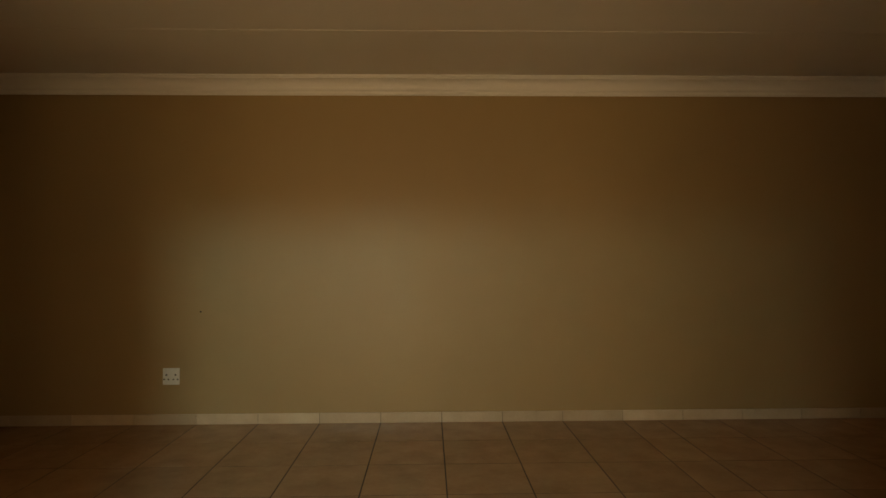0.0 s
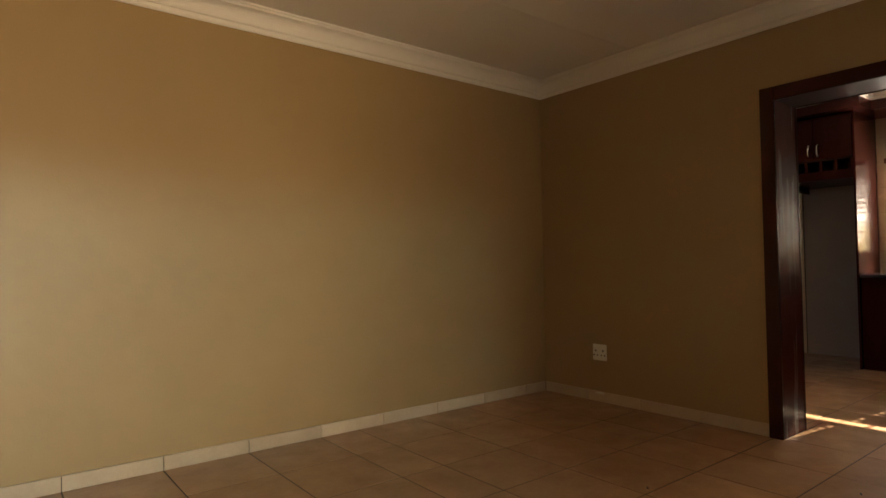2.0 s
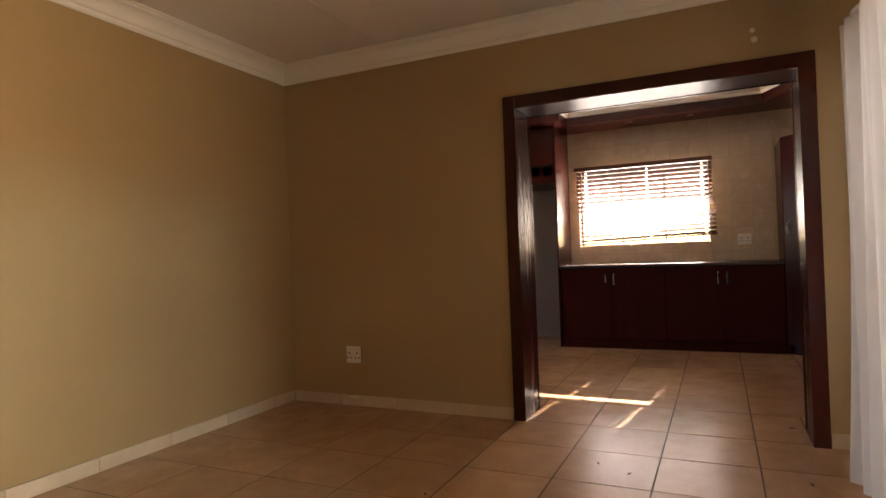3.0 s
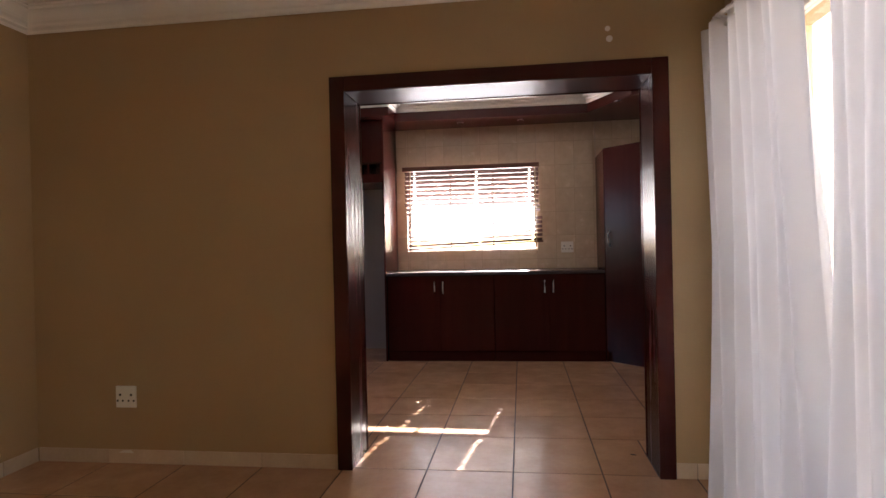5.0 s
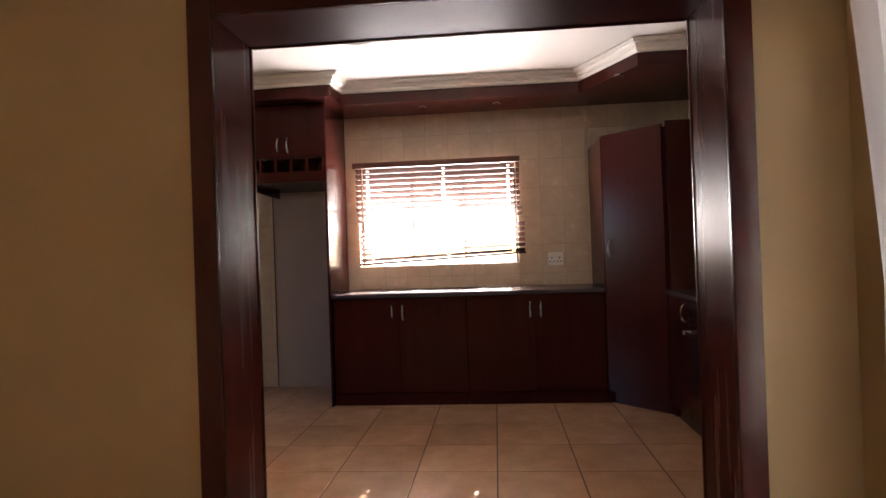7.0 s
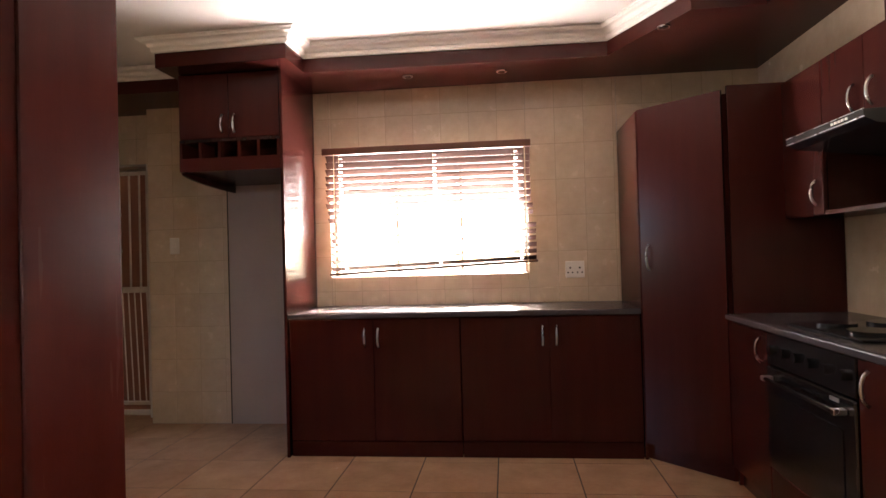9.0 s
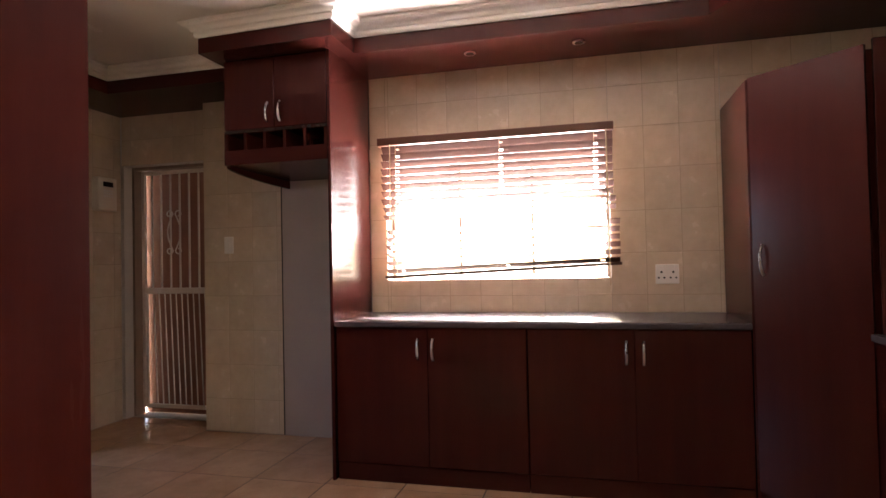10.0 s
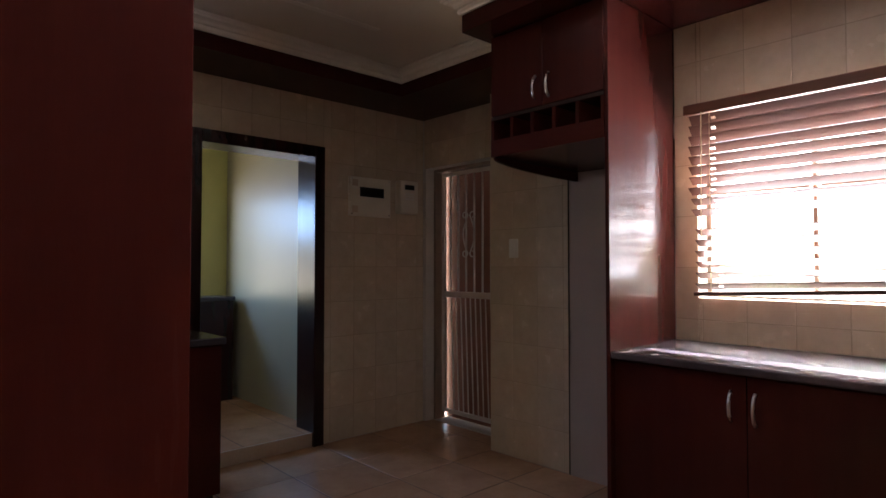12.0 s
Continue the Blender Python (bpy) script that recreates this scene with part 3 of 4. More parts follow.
part("body", boxes((-0.69, 0.90, -0.31, 0.365, 0.1, TOPZ - 0.04)), WOOD_Z, low)
part("plinth", boxes((-0.69, 0.88, -0.28, 0.36, 0, 0.099)), DARK, low)
part("worktop", boxes((-0.69, 0.92, -0.345, 0.365, TOPZ - 0.038, TOPZ), bevel=0.006, segments=2), TOP, low, "dark speckled worktop")
for a, b, h in ((-0.688, 0.102, 0.05), (0.105, 0.898, 0.155)):
    d = part("door", boxes((a, b, -0.33, -0.312, 0.105, TOPZ - 0.042), bevel=0.002), WOOD_Z, low)
    handle(d, h, -0.33, 0.8, (0, -1))
back = thing("base_cabinet", "dark scullery cabinet with pale worktop", "cabinet", at=(2.2, SN - 0.2, 0.096))
part("body", boxes((-0.6, 0.68, -0.13, 0.19, 0.0, 0.896)), DARK, back)
part("worktop", boxes((-0.6, 0.69, -0.15, 0.19, 0.898, 0.934), bevel=0.005), TOP, back)

# ---- kitchen window ----
window = structure("window_1", bmesh.new(), FRAME, "steel kitchen window with burglar bars", "window")
X0, X1 = FAR + 0.10, FAR + 0.14
for b in ((X0, X1, WY0, WY0 + 0.025, WZ0, WZ1), (X0, X1, WY1 - 0.025, WY1, WZ0, WZ1), (X0, X1, WY0 + 0.026, WY1 - 0.026, WZ0, WZ0 + 0.012), (X0, X1, WY0 + 0.026, WY1 - 0.026, WZ1 - 0.025, WZ1)):
    part("frame", boxes(b, bevel=0.003), FRAME, window)
for k in (1, 2):
    y = WY0 + (WY1 - WY0) * k / 3
    part("mullion", boxes((X0, X1, y - 0.010, y + 0.010, WZ0 + 0.026, WZ1 - 0.026), bevel=0.003), FRAME, window)
for k in range(3):
    y0 = WY0 + (WY1 - WY0) * k / 3 + 0.022
    y1 = WY0 + (WY1 - WY0) * (k + 1) / 3 - 0.022
    for z in (1.48, 1.68):
        part("glazing_bar", boxes((X0 + 0.008, X1 - 0.008, y0, y1, z - 0.006, z + 0.006)), FRAME, window)
    p = part("pane", boxes((X0 + 0.018, X0 + 0.022, y0, y1, WZ0 + 0.027, WZ1 - 0.027)), GLASS, window)
    p.visible_shadow = False

# ---- blind ----
blind = thing("wooden_blind", "red-brown wooden venetian blind hanging askew", "blind", at=(3.545, -2.372, 2.10))
blind.scale = (1.0, 1.04, 1.04)
part("headrail", boxes((-0.03, 0.03, -0.745, 0.745, -0.035, 0.015), bevel=0.004), HEADRAIL, blind)
CORDS = (-0.63, -0.06, 0.62)
def slat_mesh(length, tilt):
    """A thin bowed slat with a slot at each ladder cord; its outer edge hangs lower."""
    bm = bmesh.new()
    h = length / 2
    cuts = [-h]
    for c in CORDS:
        cuts += [c - 0.011, c + 0.011]
    cuts += [h]
    for i, (a, b) in enumerate(zip(cuts, cuts[1:])):
        spans = ((-0.0275, -0.008), (0.008, 0.0275)) if i % 2 else ((-0.0275, 0.0275),)
        for u, v in spans:
            add_box(bm, u, v, a, b, -0.0015, 0.0015)
    bmesh.ops.remove_doubles(bm, verts=bm.verts[:], dist=0.0001)
    bmesh.ops.rotate(bm, cent=(0, 0, 0), matrix=Matrix.Rotation(tilt, 3, 'Y'), verts=bm.verts[:])
    return bm


slat_data = [mesh_of("slat", slat_mesh(1.46, radians(a)), SLAT) for a in (47, 44, 40, 35, 30)]
NS = 16
for k in range(NS):
    s = new("slat", slat_data[min(4, k // 2)])
    s.parent = blind
    drop = -0.06 - 0.0485 * k - (0.044 if k >= 10 else 0)
    shift = -0.004 - (0.03 if k >= 10 else 0.012 if k >= 8 else 0.0) - random.uniform(0, 0.006)
    lean = 0.0 if k < 7 else 0.035 * (k - 6) / 9
    s.matrix_basis = pose(0, shift, drop, math.degrees(-lean), 0, 0)
part("bottom_rail", boxes((-0.025, 0.025, -0.745, 0.735, -0.009, 0.009), bevel=0.003), SLAT, blind).matrix_basis = pose(0, -0.03, -0.862, math.degrees(-0.043), 0, 0)
for c in CORDS:
    for dx in (-0.026, 0.026):
        part("ladder_cord", tube([(dx, c, -0.035), (dx, c, -0.87)], 0.0012, 5), CORD, blind)
part("pull_cord", tube([(-0.034, 0.655, -0.03), (-0.034, 0.66, -0.62)], 0.003, 6), CORD, blind)
part("tassel", tube([(-0.03, -0.70, -0.03), (-0.03, -0.705, -0.93), (-0.03, -0.705, -0.96)], 0.004, 6), CORD, blind)

# ---- back door and gate ----
backdoor = structure("door_1", boxes((4.15, 4.19, GY0 - 0.06, GY1 - 0.010, 0.010, GZ + 0.06)), DOORW, "brown wooden back door standing behind the gate", "door")
gate = thing("security_gate", "white enamelled steel security gate with scroll ornament", "gate", at=(GATEX, 0.2, 0))
gy0, gy1, gz0, gz1, gm = 0.12 - 0.2, 0.775 - 0.2, 0.075, 2.10, 1.07
for b in ((-0.015, 0.015, gy0, gy0 + 0.03, gz0, gz1), (-0.015, 0.015, gy1 - 0.03, gy1, gz0, gz1)):
    part("stile", boxes(b, bevel=0.002), GATE, gate)
for z, w in ((gz0, 0.03), (gm - 0.025, 0.05), (gz1 - 0.03, 0.03)):
    part("rail", boxes((-0.014, 0.014, gy0 + 0.031, gy1 - 0.031, z, z + w), bevel=0.002), GATE, gate)
for k in range(6):
    y = gy0 + 0.03 + (gy1 - gy0 - 0.06) * (k + 0.7) / 6.4
    part("bar", boxes((-0.006, 0.006, y - 0.006, y + 0.006, gm + 0.026, gz1 - 0.031)), GATE, gate)
for k in range(11):
    y = gy0 + 0.045 + (gy1 - gy0 - 0.09) * k / 10
    part("bar", tube([(0, y, gm - 0.027), (0, y - 0.035 if k < 10 else y, gz0 + 0.031)], 0.006, 6), GATE, gate)


def scroll(side):
    pts = []
    for k in range(41):
        u = k / 40
        zz = 1.567 + (u - 0.5) * 0.31
        pts.append((-0.016, 0.0 + side * (0.012 + 0.052 * math.sin(math.pi * u)), zz))
    def curl(zc, up):
        out = []
        for k in range(17):
            a = k / 16 * 1.6 * math.pi
            r = 0.034 * (1 - 0.55 * k / 16)
            out.append((-0.016, side * (0.046 - r * math.cos(a)), zc + up * r * math.sin(a)))
        return out
    return tube(curl(1.412, -1)[::-1] + pts + curl(1.722, 1), 0.006, 6)


for sgn in (-1, 1):
    o = part("scroll", scroll(sgn), GATE, gate, smooth=True)
    o.location.y = (gy0 + gy1) / 2 + 0.0
gframe = structure("door_frame_back", bmesh.new(), FRAME, "painted steel frame of the back door", "door frame")
for b in ((DOORX + 0.09, DOORX + 0.20, GY1 - 0.025, GY1, 0, GZ), (DOORX + 0.09, DOORX + 0.20, GY0, GY0 + 0.008, 0, GZ), (DOORX + 0.09, DOORX + 0.20, GY0 + 0.009, GY1 - 0.026, GZ - 0.025, GZ)):
    part("jamb", boxes(b, bevel=0.002), FRAME, gframe)
structure("threshold", boxes((4.0, 4.3, GY0, GY1, -0.1, 0.004)), OUTG, "pale worn threshold below the gate", "threshold")


# ---- sockets and switches ----
def socket(x, y, z, turn, label, w=0.145, h=0.145):
    ob = thing("wall_socket", label, "socket", "wall sockets", at=(x, y, z))
    ob.rotation_euler = (0, 0, radians(turn))
    part("plate", boxes((-w / 2, w / 2, -0.012, 0, -h / 2, h / 2), bevel=0.004, segments=2), WHITE, ob)
    for cx in (-0.034, 0.034):
        part("pin_hole", disc((cx, -0.0125, 0.012), 0.007, 0.003, "y", 12), HOLE, ob)
        for dx in (-0.016, 0.016):
            part("pin_hole", disc((cx + dx, -0.0125, -0.022), 0.006, 0.003, "y", 12), HOLE, ob)
        part("rocker", boxes((cx - 0.009, cx + 0.009, -0.016, -0.011, 0.038, 0.058), bevel=0.002), WHITE, ob)
    return ob


socket(-5.555, NORTH - 0.001, 0.366, 0, "white double plug socket on the khaki wall", 0.125, 0.125)
socket(-0.001, -0.657, 0.385, -90, "white double plug socket low on the khaki wall", 0.125, 0.125)
socket(FAR - 0.004, -3.442, 1.165, -90, "white double plug socket on the cream tiles", 0.135, 0.12)
switch = thing("light_switch", "white light switch on the cream tiles", "switch", at=(BAY - 0.004, -0.29, 1.43))
switch.rotation_euler = (0, 0, radians(-90))
part("plate", boxes((-0.04, 0.04, -0.011, 0, -0.065, 0.065), bevel=0.004), WHITE, switch)
part("rocker", boxes((-0.015, 0.015, -0.016, -0.0115, -0.02, 0.02), bevel=0.002), WHITE, switch)

# ---- distribution board ----
board = thing("distribution_board", "cream electrical distribution board with a dark breaker window", "fuse box", at=(3.345, KN - 0.004, 1.848))
part("cover", boxes((-0.195, 0.195, -0.03, 0, -0.152, 0.152), bevel=0.006, segments=2), CREAM, board)
part("breaker_window", boxes((-0.105, 0.125, -0.034, -0.0305, 0.0, 0.075), bevel=0.001), BLACK, board)
for k in range(8):
    part("breaker", boxes((-0.085 + 0.024 * k, -0.066 + 0.024 * k, -0.038, -0.0345, 0.024, 0.052)), DARK, board)
for x, z in ((-0.178, 0.136), (0.178, 0.136), (-0.178, -0.136), (0.178, -0.136)):
    part("screw", disc((x, -0.0305, z), 0.006, 0.003, "y", 10), STEEL, board)
for x, z in ((-0.15, 0.105), (-0.15, -0.1)):
    part("sticker", boxes((x - 0.026, x + 0.026, -0.0325, -0.0305, z - 0.026, z + 0.026)), SKIRT, board)
meter = thing("prepaid_meter", "cream prepaid electricity meter with a small display", "meter", at=(3.70, KN - 0.004, 1.872))
part("case", boxes((-0.095, 0.095, -0.075, 0, -0.135, 0.135), bevel=0.012, segments=2), CREAM, meter)
part("display", boxes((-0.05, 0.05, -0.078, -0.0755, 0.06, 0.1)), BLACK, meter)
for r in range(3):
    for c in range(4):
        part("key", boxes((-0.045 + 0.024 * c, -0.028 + 0.024 * c, -0.079, -0.0755, 0.02 - 0.022 * r, 0.034 - 0.022 * r)), WHITE, meter)

# ---- downlights ----
for x, y in ((3.30, -2.30), (3.31, -2.955), (2.68, -3.875)):
    dl = thing("downlight", "small chrome downlight, unlit, in the wooden bulkhead", "downlight", "bulkhead downlights", at=(x, y, S0))
    part("ring", disc((0, 0, -0.003), 0.036, 0.006, "z", 24), STEEL, dl)
    part("lamp", disc((0, 0, -0.0075), 0.024, 0.003, "z", 20), BLACK, dl)

# ---- curtain and glazed doors ----
def pleated(x0, x1, y, z0, z1, folds, depth, seed, flare=0.0, draw=0.0):
    rnd = random.Random(seed)
    nx, nz = folds * 14, 26
    ph = [rnd.uniform(-0.5, 0.5) for _ in range(folds + 2)]
    amp = [rnd.uniform(0.55, 1.2) for _ in range(folds + 2)]
    bm = bmesh.new()
    rows = []
    for j in range(nz + 1):
        v = j / nz
        row = []
        for i in range(nx + 1):
            u = i / nx
            f = u * folds
            k = int(min(f, folds - 1e-6))
            w = f - k
            a = amp[k] * (1 - w) + amp[k + 1] * w
            p = ph[k] * (1 - w) + ph[k + 1] * w
            yy = y + depth * a * (0.45 + 0.55 * v) * (2 * abs(math.sin(math.pi * f + p * (0.4 + v))) ** 0.7 - 1) + 0.012 * math.sin(17 * u + 3 * v)
            left = x0 + flare * v
            right = x1 - draw * min(1.0, 2.2 * v)
            xx = left + (right - left) * u + 0.012 * math.sin(5 * v + 9 * u)
            row.append(bm.verts.new((xx, yy, z1 + (z0 - z1) * v)))
        rows.append(row)
    for a, b in zip(rows, rows[1:]):
        for i in range(nx):
            bm.faces.new((a[i], b[i], b[i + 1], a[i + 1]))
    return bm


curtain = thing("curtain", "sheer white gathered curtain hanging to the floor", "curtain", at=(0, 0, 0))
part("cloth", pleated(-1.15, -0.31, -3.80, 0.012, 2.14, 7, 0.105, 4, -0.28, 0.13), FABRIC, curtain, smooth=True)
part("frill", pleated(-1.15, -0.29, -3.80, 2.139, 2.185, 22, 0.016, 12), FABRIC, curtain, smooth=True)
curtain_b = thing("curtain", "sheer white gathered curtain drawn across the glazed door", "curtain")
part("cloth", pleated(-2.44, -1.35, -3.80, 0.012, 2.14, 10, 0.06, 9), FABRIC, curtain_b, smooth=True)
part("rod", tube([(-2.5, -3.80, 2.112), (-0.27, -3.80, 2.112)], 0.010, 10), STEEL, curtain)
for x in (-2.45, -0.5):
    part("bracket", boxes((x - 0.01, x + 0.01, LS + 0.001, -3.815, 2.112, 2.137)), STEEL, curtain)


def glazed(name, x0, x1, y, z1, label):
    ob = structure(name, bmesh.new(), FRAME, label, "window")
    m = (x0 + x1) / 2
    for b in ((x0, x0 + 0.05, 0, z1), (x1 - 0.05, x1, 0, z1), (m - 0.04, m + 0.04, 0, z1)):
        part("stile", boxes((b[0], b[1], y - 0.03, y + 0.03, b[2], b[3]), bevel=0.003), WFRAME, ob)
    for a, b in ((x0 + 0.051, m - 0.041), (m + 0.041, x1 - 0.051)):
        for z in (0.0, 1.0, z1 - 0.06):
            part("rail", boxes((a, b, y - 0.025, y + 0.025, z, z + 0.04), bevel=0.003), WFRAME, ob)
        p = part("pane", boxes((a, b, y - 0.003, y + 0.003, 0.061, z1 - 0.061)), GLASS, ob)
        p.visible_shadow = False
    return ob


glazed("window_2", -2.45, -0.421, LS - 0.032, 2.12, "glazed sliding door behind the curtain")
# Tall glazing added out of view, only to frame the entry lamps.
glazed("window_3", -5.2, -3.0, -6.46, 2.9, "added unseen glazing round the entry lamps")

# ceiling joints and rose
structure("ceiling_strip_lounge", boxes((-7.29, -0.12, -1.052, -1.012, CEILING - 0.004, CEILING - 0.0005), bevel=0.001), CEIL, "thin cover strip over a ceiling board joint", "ceiling strip")
structure("ceiling_strip_kitchen", boxes((EAST + 0.01, 2.72, -0.12, -0.08, KC - 0.006, KC - 0.0005), bevel=0.001), CORNICE, "white cover strip over a ceiling board joint", "ceiling strip")
rose = thing("ceiling_rose", "round white plaster ceiling rose", "ceiling rose", at=(1.95, -2.0, KC))
def ring(r0, r1, h, n=40):
    bm = bmesh.new()
    rows = []
    for k in range(n):
        a = 2 * math.pi * k / n
        rows.append([bm.verts.new((r * math.cos(a), r * math.sin(a), z)) for r, z in ((r0, 0), (r0 + 0.008, -h), (r1 - 0.012, -h), (r1, 0))])
    for a, b_ in zip(rows, rows[1:] + rows[:1]):
        for i in range(4):
            bm.faces.new((a[i], a[(i + 1) % 4], b_[(i + 1) % 4], b_[i]))
    bmesh.ops.recalc_face_normals(bm, faces=bm.faces[:])
    return bm
part("outer_ring", ring(0.17, 0.23, 0.022), CORNICE, rose)
part("inner_ring", ring(0.05, 0.09, 0.016), CORNICE, rose)
nail = tagged(new("nail", mesh_of("nail", disc((0, 0, 0), 0.006, 0.012, "y", 10), HOLE)), "small dark nail in the khaki wall", "nail")
nail.location = (-5.336, NORTH - 0.0055, 0.854)

# bits of dirt on the floor
for x, y, a in ((-0.632, -2.573, 20), (-0.73, -2.74, -35), (0.321, -3.539, 60), (-0.597, -3.531, 5), (-1.3, -1.9, 40), (1.9, -0.9, 15)):
    bit = tagged(new("dirt_fleck", mesh_of("dirt_fleck", prism([(-0.016, -0.003), (0.004, -0.005), (0.017, 0.002), (0.003, 0.005)], 0, 0.003), HOLE)),
                 "small dark fleck of dirt on the tiles", "dirt fleck", "dirt flecks on the floor")
    bit.matrix_basis = pose(x, y, 0.0005, 0, 0, a)

# paint chips above the opening
for y, z, r in ((-3.397, 2.311, 0.014), (-3.405, 2.259, 0.017)):
    ob = tagged(new("wall_chip", mesh_of("wall_chip", disc((0, 0, 0), r, 0.003, "x", 9), CEIL)), "small pale chip in the khaki paint", "paint chip", "paint chips")
    ob.location = (-0.0018, y, z)

chip = tagged(new("skirting_chip", mesh_of("skirting_chip", prism([(-0.05, 0.0), (0.045, 0.0), (0.02, 0.012), (-0.03, 0.016)], 0, 0.003, "x"), CEIL)), "pale mortar patch on top of the skirting", "mortar patch")
chip.location = (-0.0155, -0.65, 0.063)

# ---- tiles, last ----
def tile_mesh(name, w, h, t, axis, mat, bev=0.0008):
    """A tile with eased edges, w by h, its face on the plus side of its axis."""
    a, b = w / 2, h / 2
    p = [(-a, -b), (a, -b), (a, b), (-a, b)]
    q = [(-a + bev, -b + bev), (a - bev, -b + bev), (a - bev, b - bev), (-a + bev, b - bev)]
    bm = bmesh.new()
    def put(u, v, d):
        return {"z": (u, v, d), "x": (-d, u, v), "y": (u, -d, v)}[axis]
    r0 = [bm.verts.new(put(u, v, 0)) for u, v in p]
    r1 = [bm.verts.new(put(u, v, t - bev)) for u, v in p]
    r2 = [bm.verts.new(put(u, v, t)) for u, v in q]
    for a_, b_ in ((r0, r1), (r1, r2)):
        for i in range(4):
            bm.faces.new((a_[i], a_[(i + 1) % 4], b_[(i + 1) % 4], b_[i]))
    bm.faces.new(r2)
    bmesh.ops.recalc_face_normals(bm, faces=bm.faces[:])
    return mesh_of(name, bm, mat)


CACHE = {}
def tile(parent, w, h, t, axis, mat, at, name="tile"):
    key = (round(w, 3), round(h, 3), t, axis, mat.name)
    if key not in CACHE:
        CACHE[key] = tile_mesh(name, w, h, t, axis, mat)
    ob = new(name, CACHE[key])
    ob.parent = parent
    ob.location = at
    return ob


def grid_cells(u0, u1, v0, v1, du, dv, ou, ov):
    """Cells of a grid with lines at ou + k du and ov + k dv, cut to a rectangle."""
    def lines(a, b, d, o):
        k = math.floor((a - o) / d) + 1
        out = [a]
        while o + k * d < b - 0.02:
            if o + k * d > a + 0.02:
                out.append(o + k * d)
            k += 1
        return out + [b]
    U, V = lines(u0, u1, du, ou), lines(v0, v1, dv, ov)
    return [(a, b, c, d) for a, b in zip(U, U[1:]) for c, d in zip(V, V[1:])]


T = 0.465
TX, TY = 0.02, -2.40
def lay(rect, parent, z, ox=TX, du=T, t=0.008):
    for a, b, c, d in grid_cells(*rect, du, T, ox, TY):
        tile(parent, b - a - 0.007, d - c - 0.007, t, "z", FLOOR, ((a + b) / 2, (c + d) / 2, z))


LX = -3.507            # joint line of the far part of the lounge
lay((-7.3, LX + 3 * T, LS, NORTH), floor, -0.008, LX)
lay((LX + 3 * T, TX, LS, NORTH), floor, -0.008)
lay((-7.3, -2.5, -6.4, LS), floor, -0.008, LX)
KX = 0.585             # first joint line of the kitchen
lay((TX, KX, OY0, OY1), floor, -0.008, TX, 2.0)
lay((EAST, KX, KS, OY0), floor, -0.008, KX)
lay((EAST, KX, OY1, KN), floor, -0.008, KX)
lay((KX, KX + 6 * T, KS, KN), floor, -0.008, KX)
KE = KX + 6 * T
lay((KE, FAR, KS, JOG), floor, -0.008, KX)
lay((KE, BAY, JOG, PIER), floor, -0.008, KX)
lay((KE, 4.0, PIER, KN), floor, -0.008, KX)
lay((0.3, SE, KN + 0.015, SN), floor_scullery, 0.088)
part("step_edge", boxes((DX0 + 0.001, DX1 - 0.001, KN, KN + 0.0115, -0.001, 0.096)), SKIRT, floor_scullery, "cream tile edge of the step")

skirting = structure("skirting_north", boxes((-7.3, -0.002, NORTH - 0.004, NORTH - 0.001, 0.0, 0.072)), GROUT, "cream tile skirting along the khaki wall", "skirting")
for a, b, c, d in grid_cells(-7.3, -0.012, 0.001, 0.08, T, 1, LX, 5):
    tile(skirting, b - a - 0.004, 0.078, 0.008, "y", SKIRT, ((a + b) / 2, NORTH - 0.004, 0.0405), "skirting_tile")
skirting_e = structure("skirting_east", boxes((-0.004, -0.001, OY1 + ARCH + 0.002, NORTH - 0.014, 0.0, 0.072), (-0.004, -0.001, LS + 0.002, OY0 - ARCH - 0.002, 0.0, 0.072)), GROUT, "cream tile skirting beside the opening", "skirting")
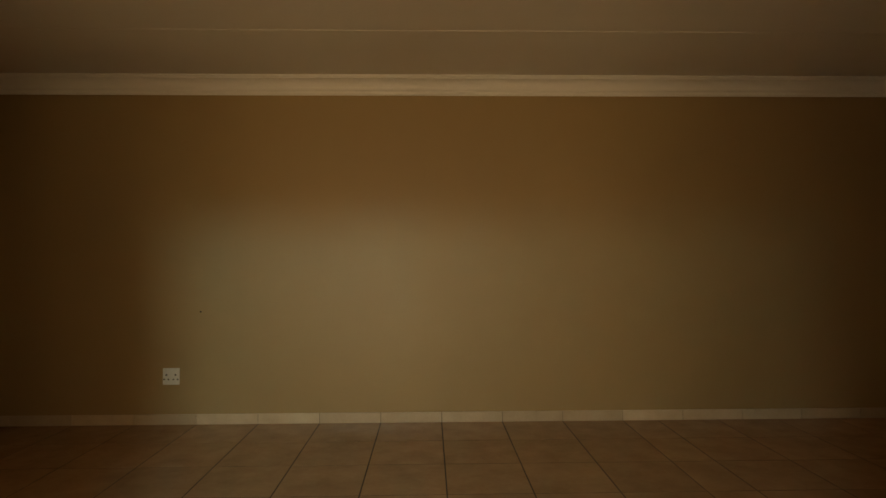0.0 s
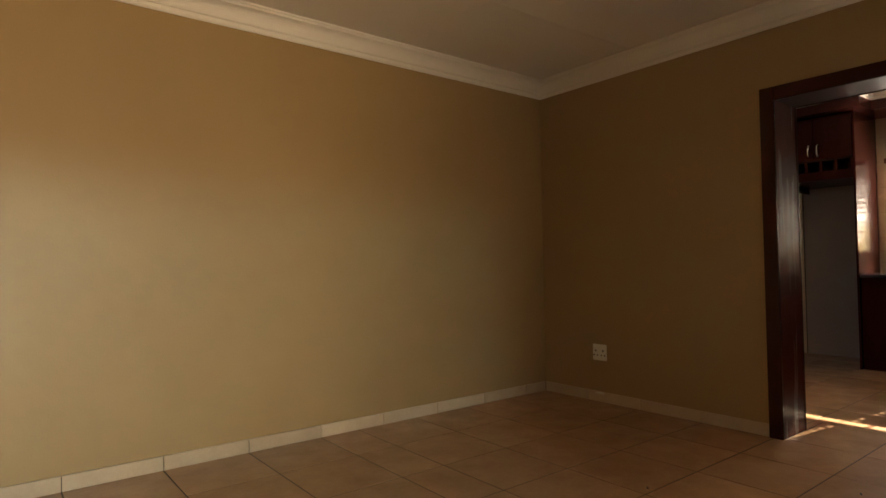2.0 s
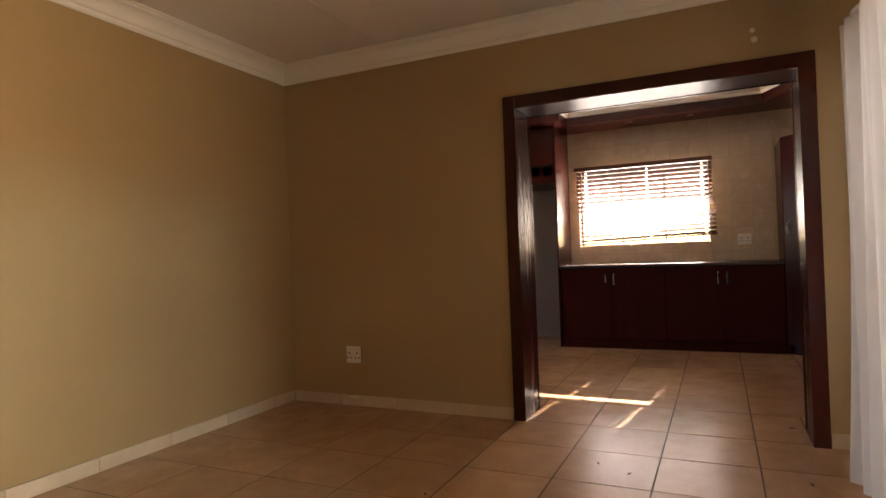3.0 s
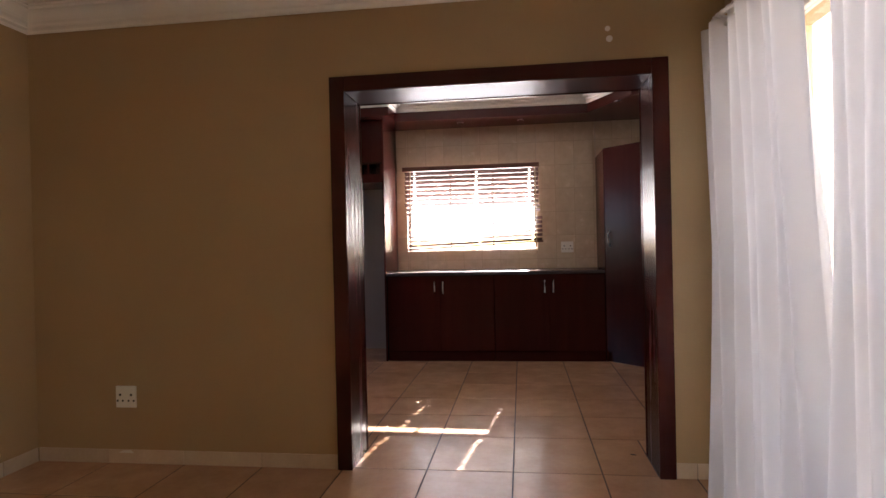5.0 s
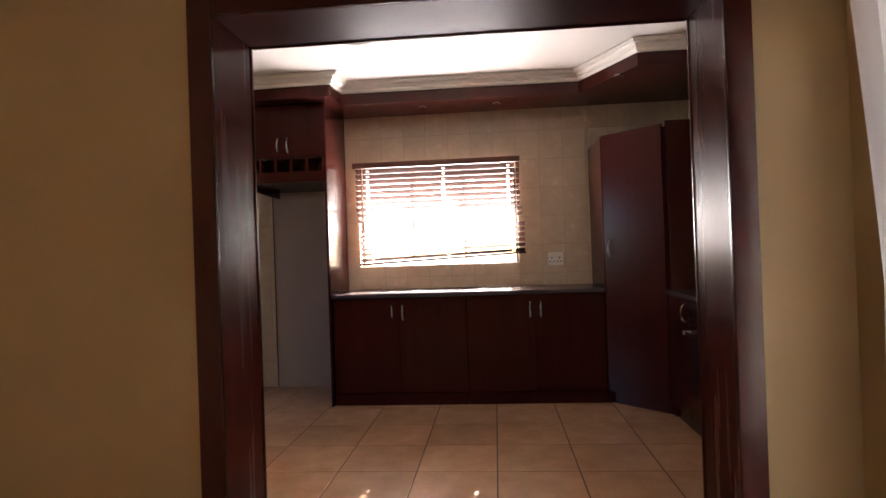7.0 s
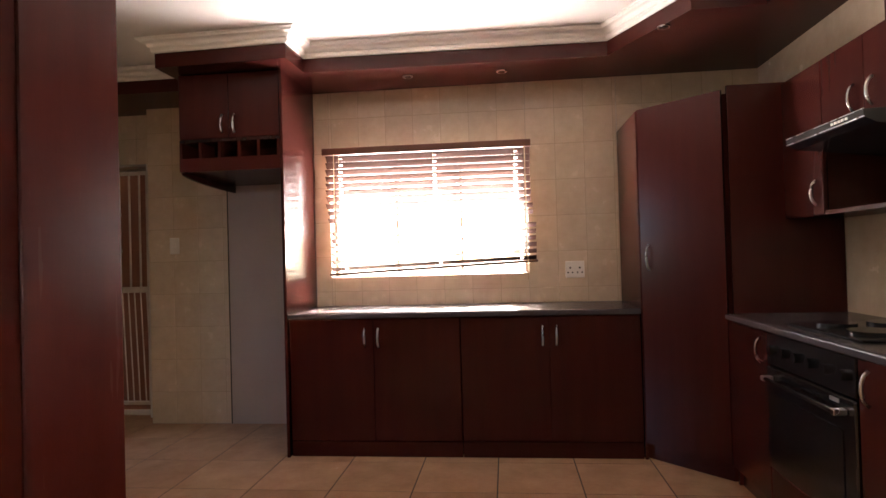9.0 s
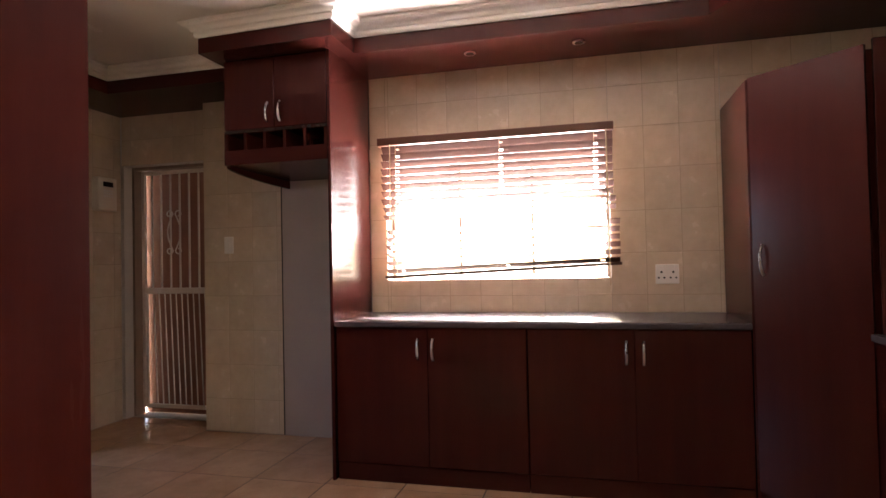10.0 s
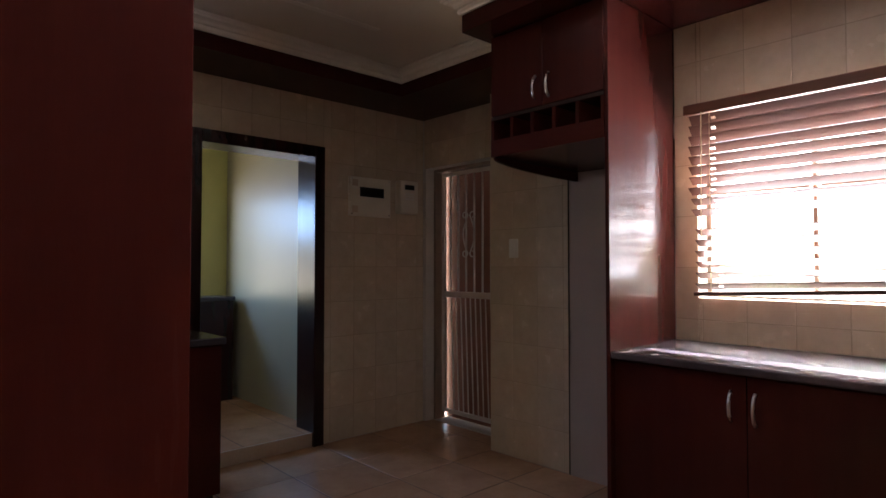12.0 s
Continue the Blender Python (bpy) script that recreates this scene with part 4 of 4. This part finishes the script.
for r in ((OY1 + ARCH + 0.002, NORTH - 0.013), (LS + 0.002, OY0 - ARCH - 0.002)):
    for a, b, c, d in grid_cells(r[0], r[1], 0.001, 0.08, T, 1, TY, 5):
        tile(skirting_e, b - a - 0.004, 0.078, 0.008, "x", SKIRT, (-0.004, (a + b) / 2, 0.0405), "skirting_tile")

# wall tiles 0.21 by 0.26
def wall_tiles(parent, axis, plane, u0, u1, v0, v1, ou, ov=0.868):
    bed = (plane - 0.0018, plane, u0, u1, v0, v1) if axis == "x" else (u0, u1, plane - 0.0018, plane, v0, v1)
    part("grout_bed", boxes(bed), WGROUT, parent)
    for a, b, c, d in grid_cells(u0, u1, v0, v1, 0.209, 0.262, ou, ov):
        at = (plane, (a + b) / 2, (c + d) / 2) if axis == "x" else ((a + b) / 2, plane, (c + d) / 2)
        tile(parent, b - a - 0.004, d - c - 0.004, 0.004, axis, WTILE, at)


OV, OU = 1.04, -1.862
wall_tiles(wall_kitchen_window, "x", FAR, TY0 - 0.001, WY0 - 0.001, TOPZ + 0.001, S0, OU, OV)
wall_tiles(wall_kitchen_window, "x", FAR, WY1 + 0.001, JOG + 0.001, TOPZ + 0.001, S0, OU, OV)
wall_tiles(wall_kitchen_window, "x", FAR, WY0, WY1, TOPZ + 0.001, WZ0 - 0.001, OU, OV)
wall_tiles(wall_kitchen_window, "x", FAR, WY0, WY1, WZ1 + 0.001, S0, OU, OV)
wall_tiles(wall_kitchen_window, "x", FAR, KS, TY0 - 0.004, 2.16, S0, OU, OV)
wall_tiles(wall_kitchen_bay, "x", BAY, -0.735, PIER - 0.001, 0.002, S0, -0.697, OV)
part("tile_edge", boxes((BAY - 0.0045, BAY, -0.743, -0.736, 0.002, 1.85)), GROUT, wall_kitchen_bay, "dark open joint at the edge of the tiles")
wall_tiles(wall_kitchen_door, "x", DOORX, PIER + 0.003, KN - 0.012, GZ + 0.002, S0, -0.697, OV)
wall_tiles(wall_kitchen_north, "y", KN, DX1 + 0.082, DOORX - 0.006, 0.002, S0, 3.0, OV)
wall_tiles(wall_kitchen_north, "y", KN, EAST + 0.01, DX0 - 0.082, TOPZ + 0.001, S0, 3.0, OV)
wall_tiles(wall_kitchen_north, "y", KN, DX0 - 0.08, DX1 + 0.08, DZ + 0.082, S0, 3.0, OV)
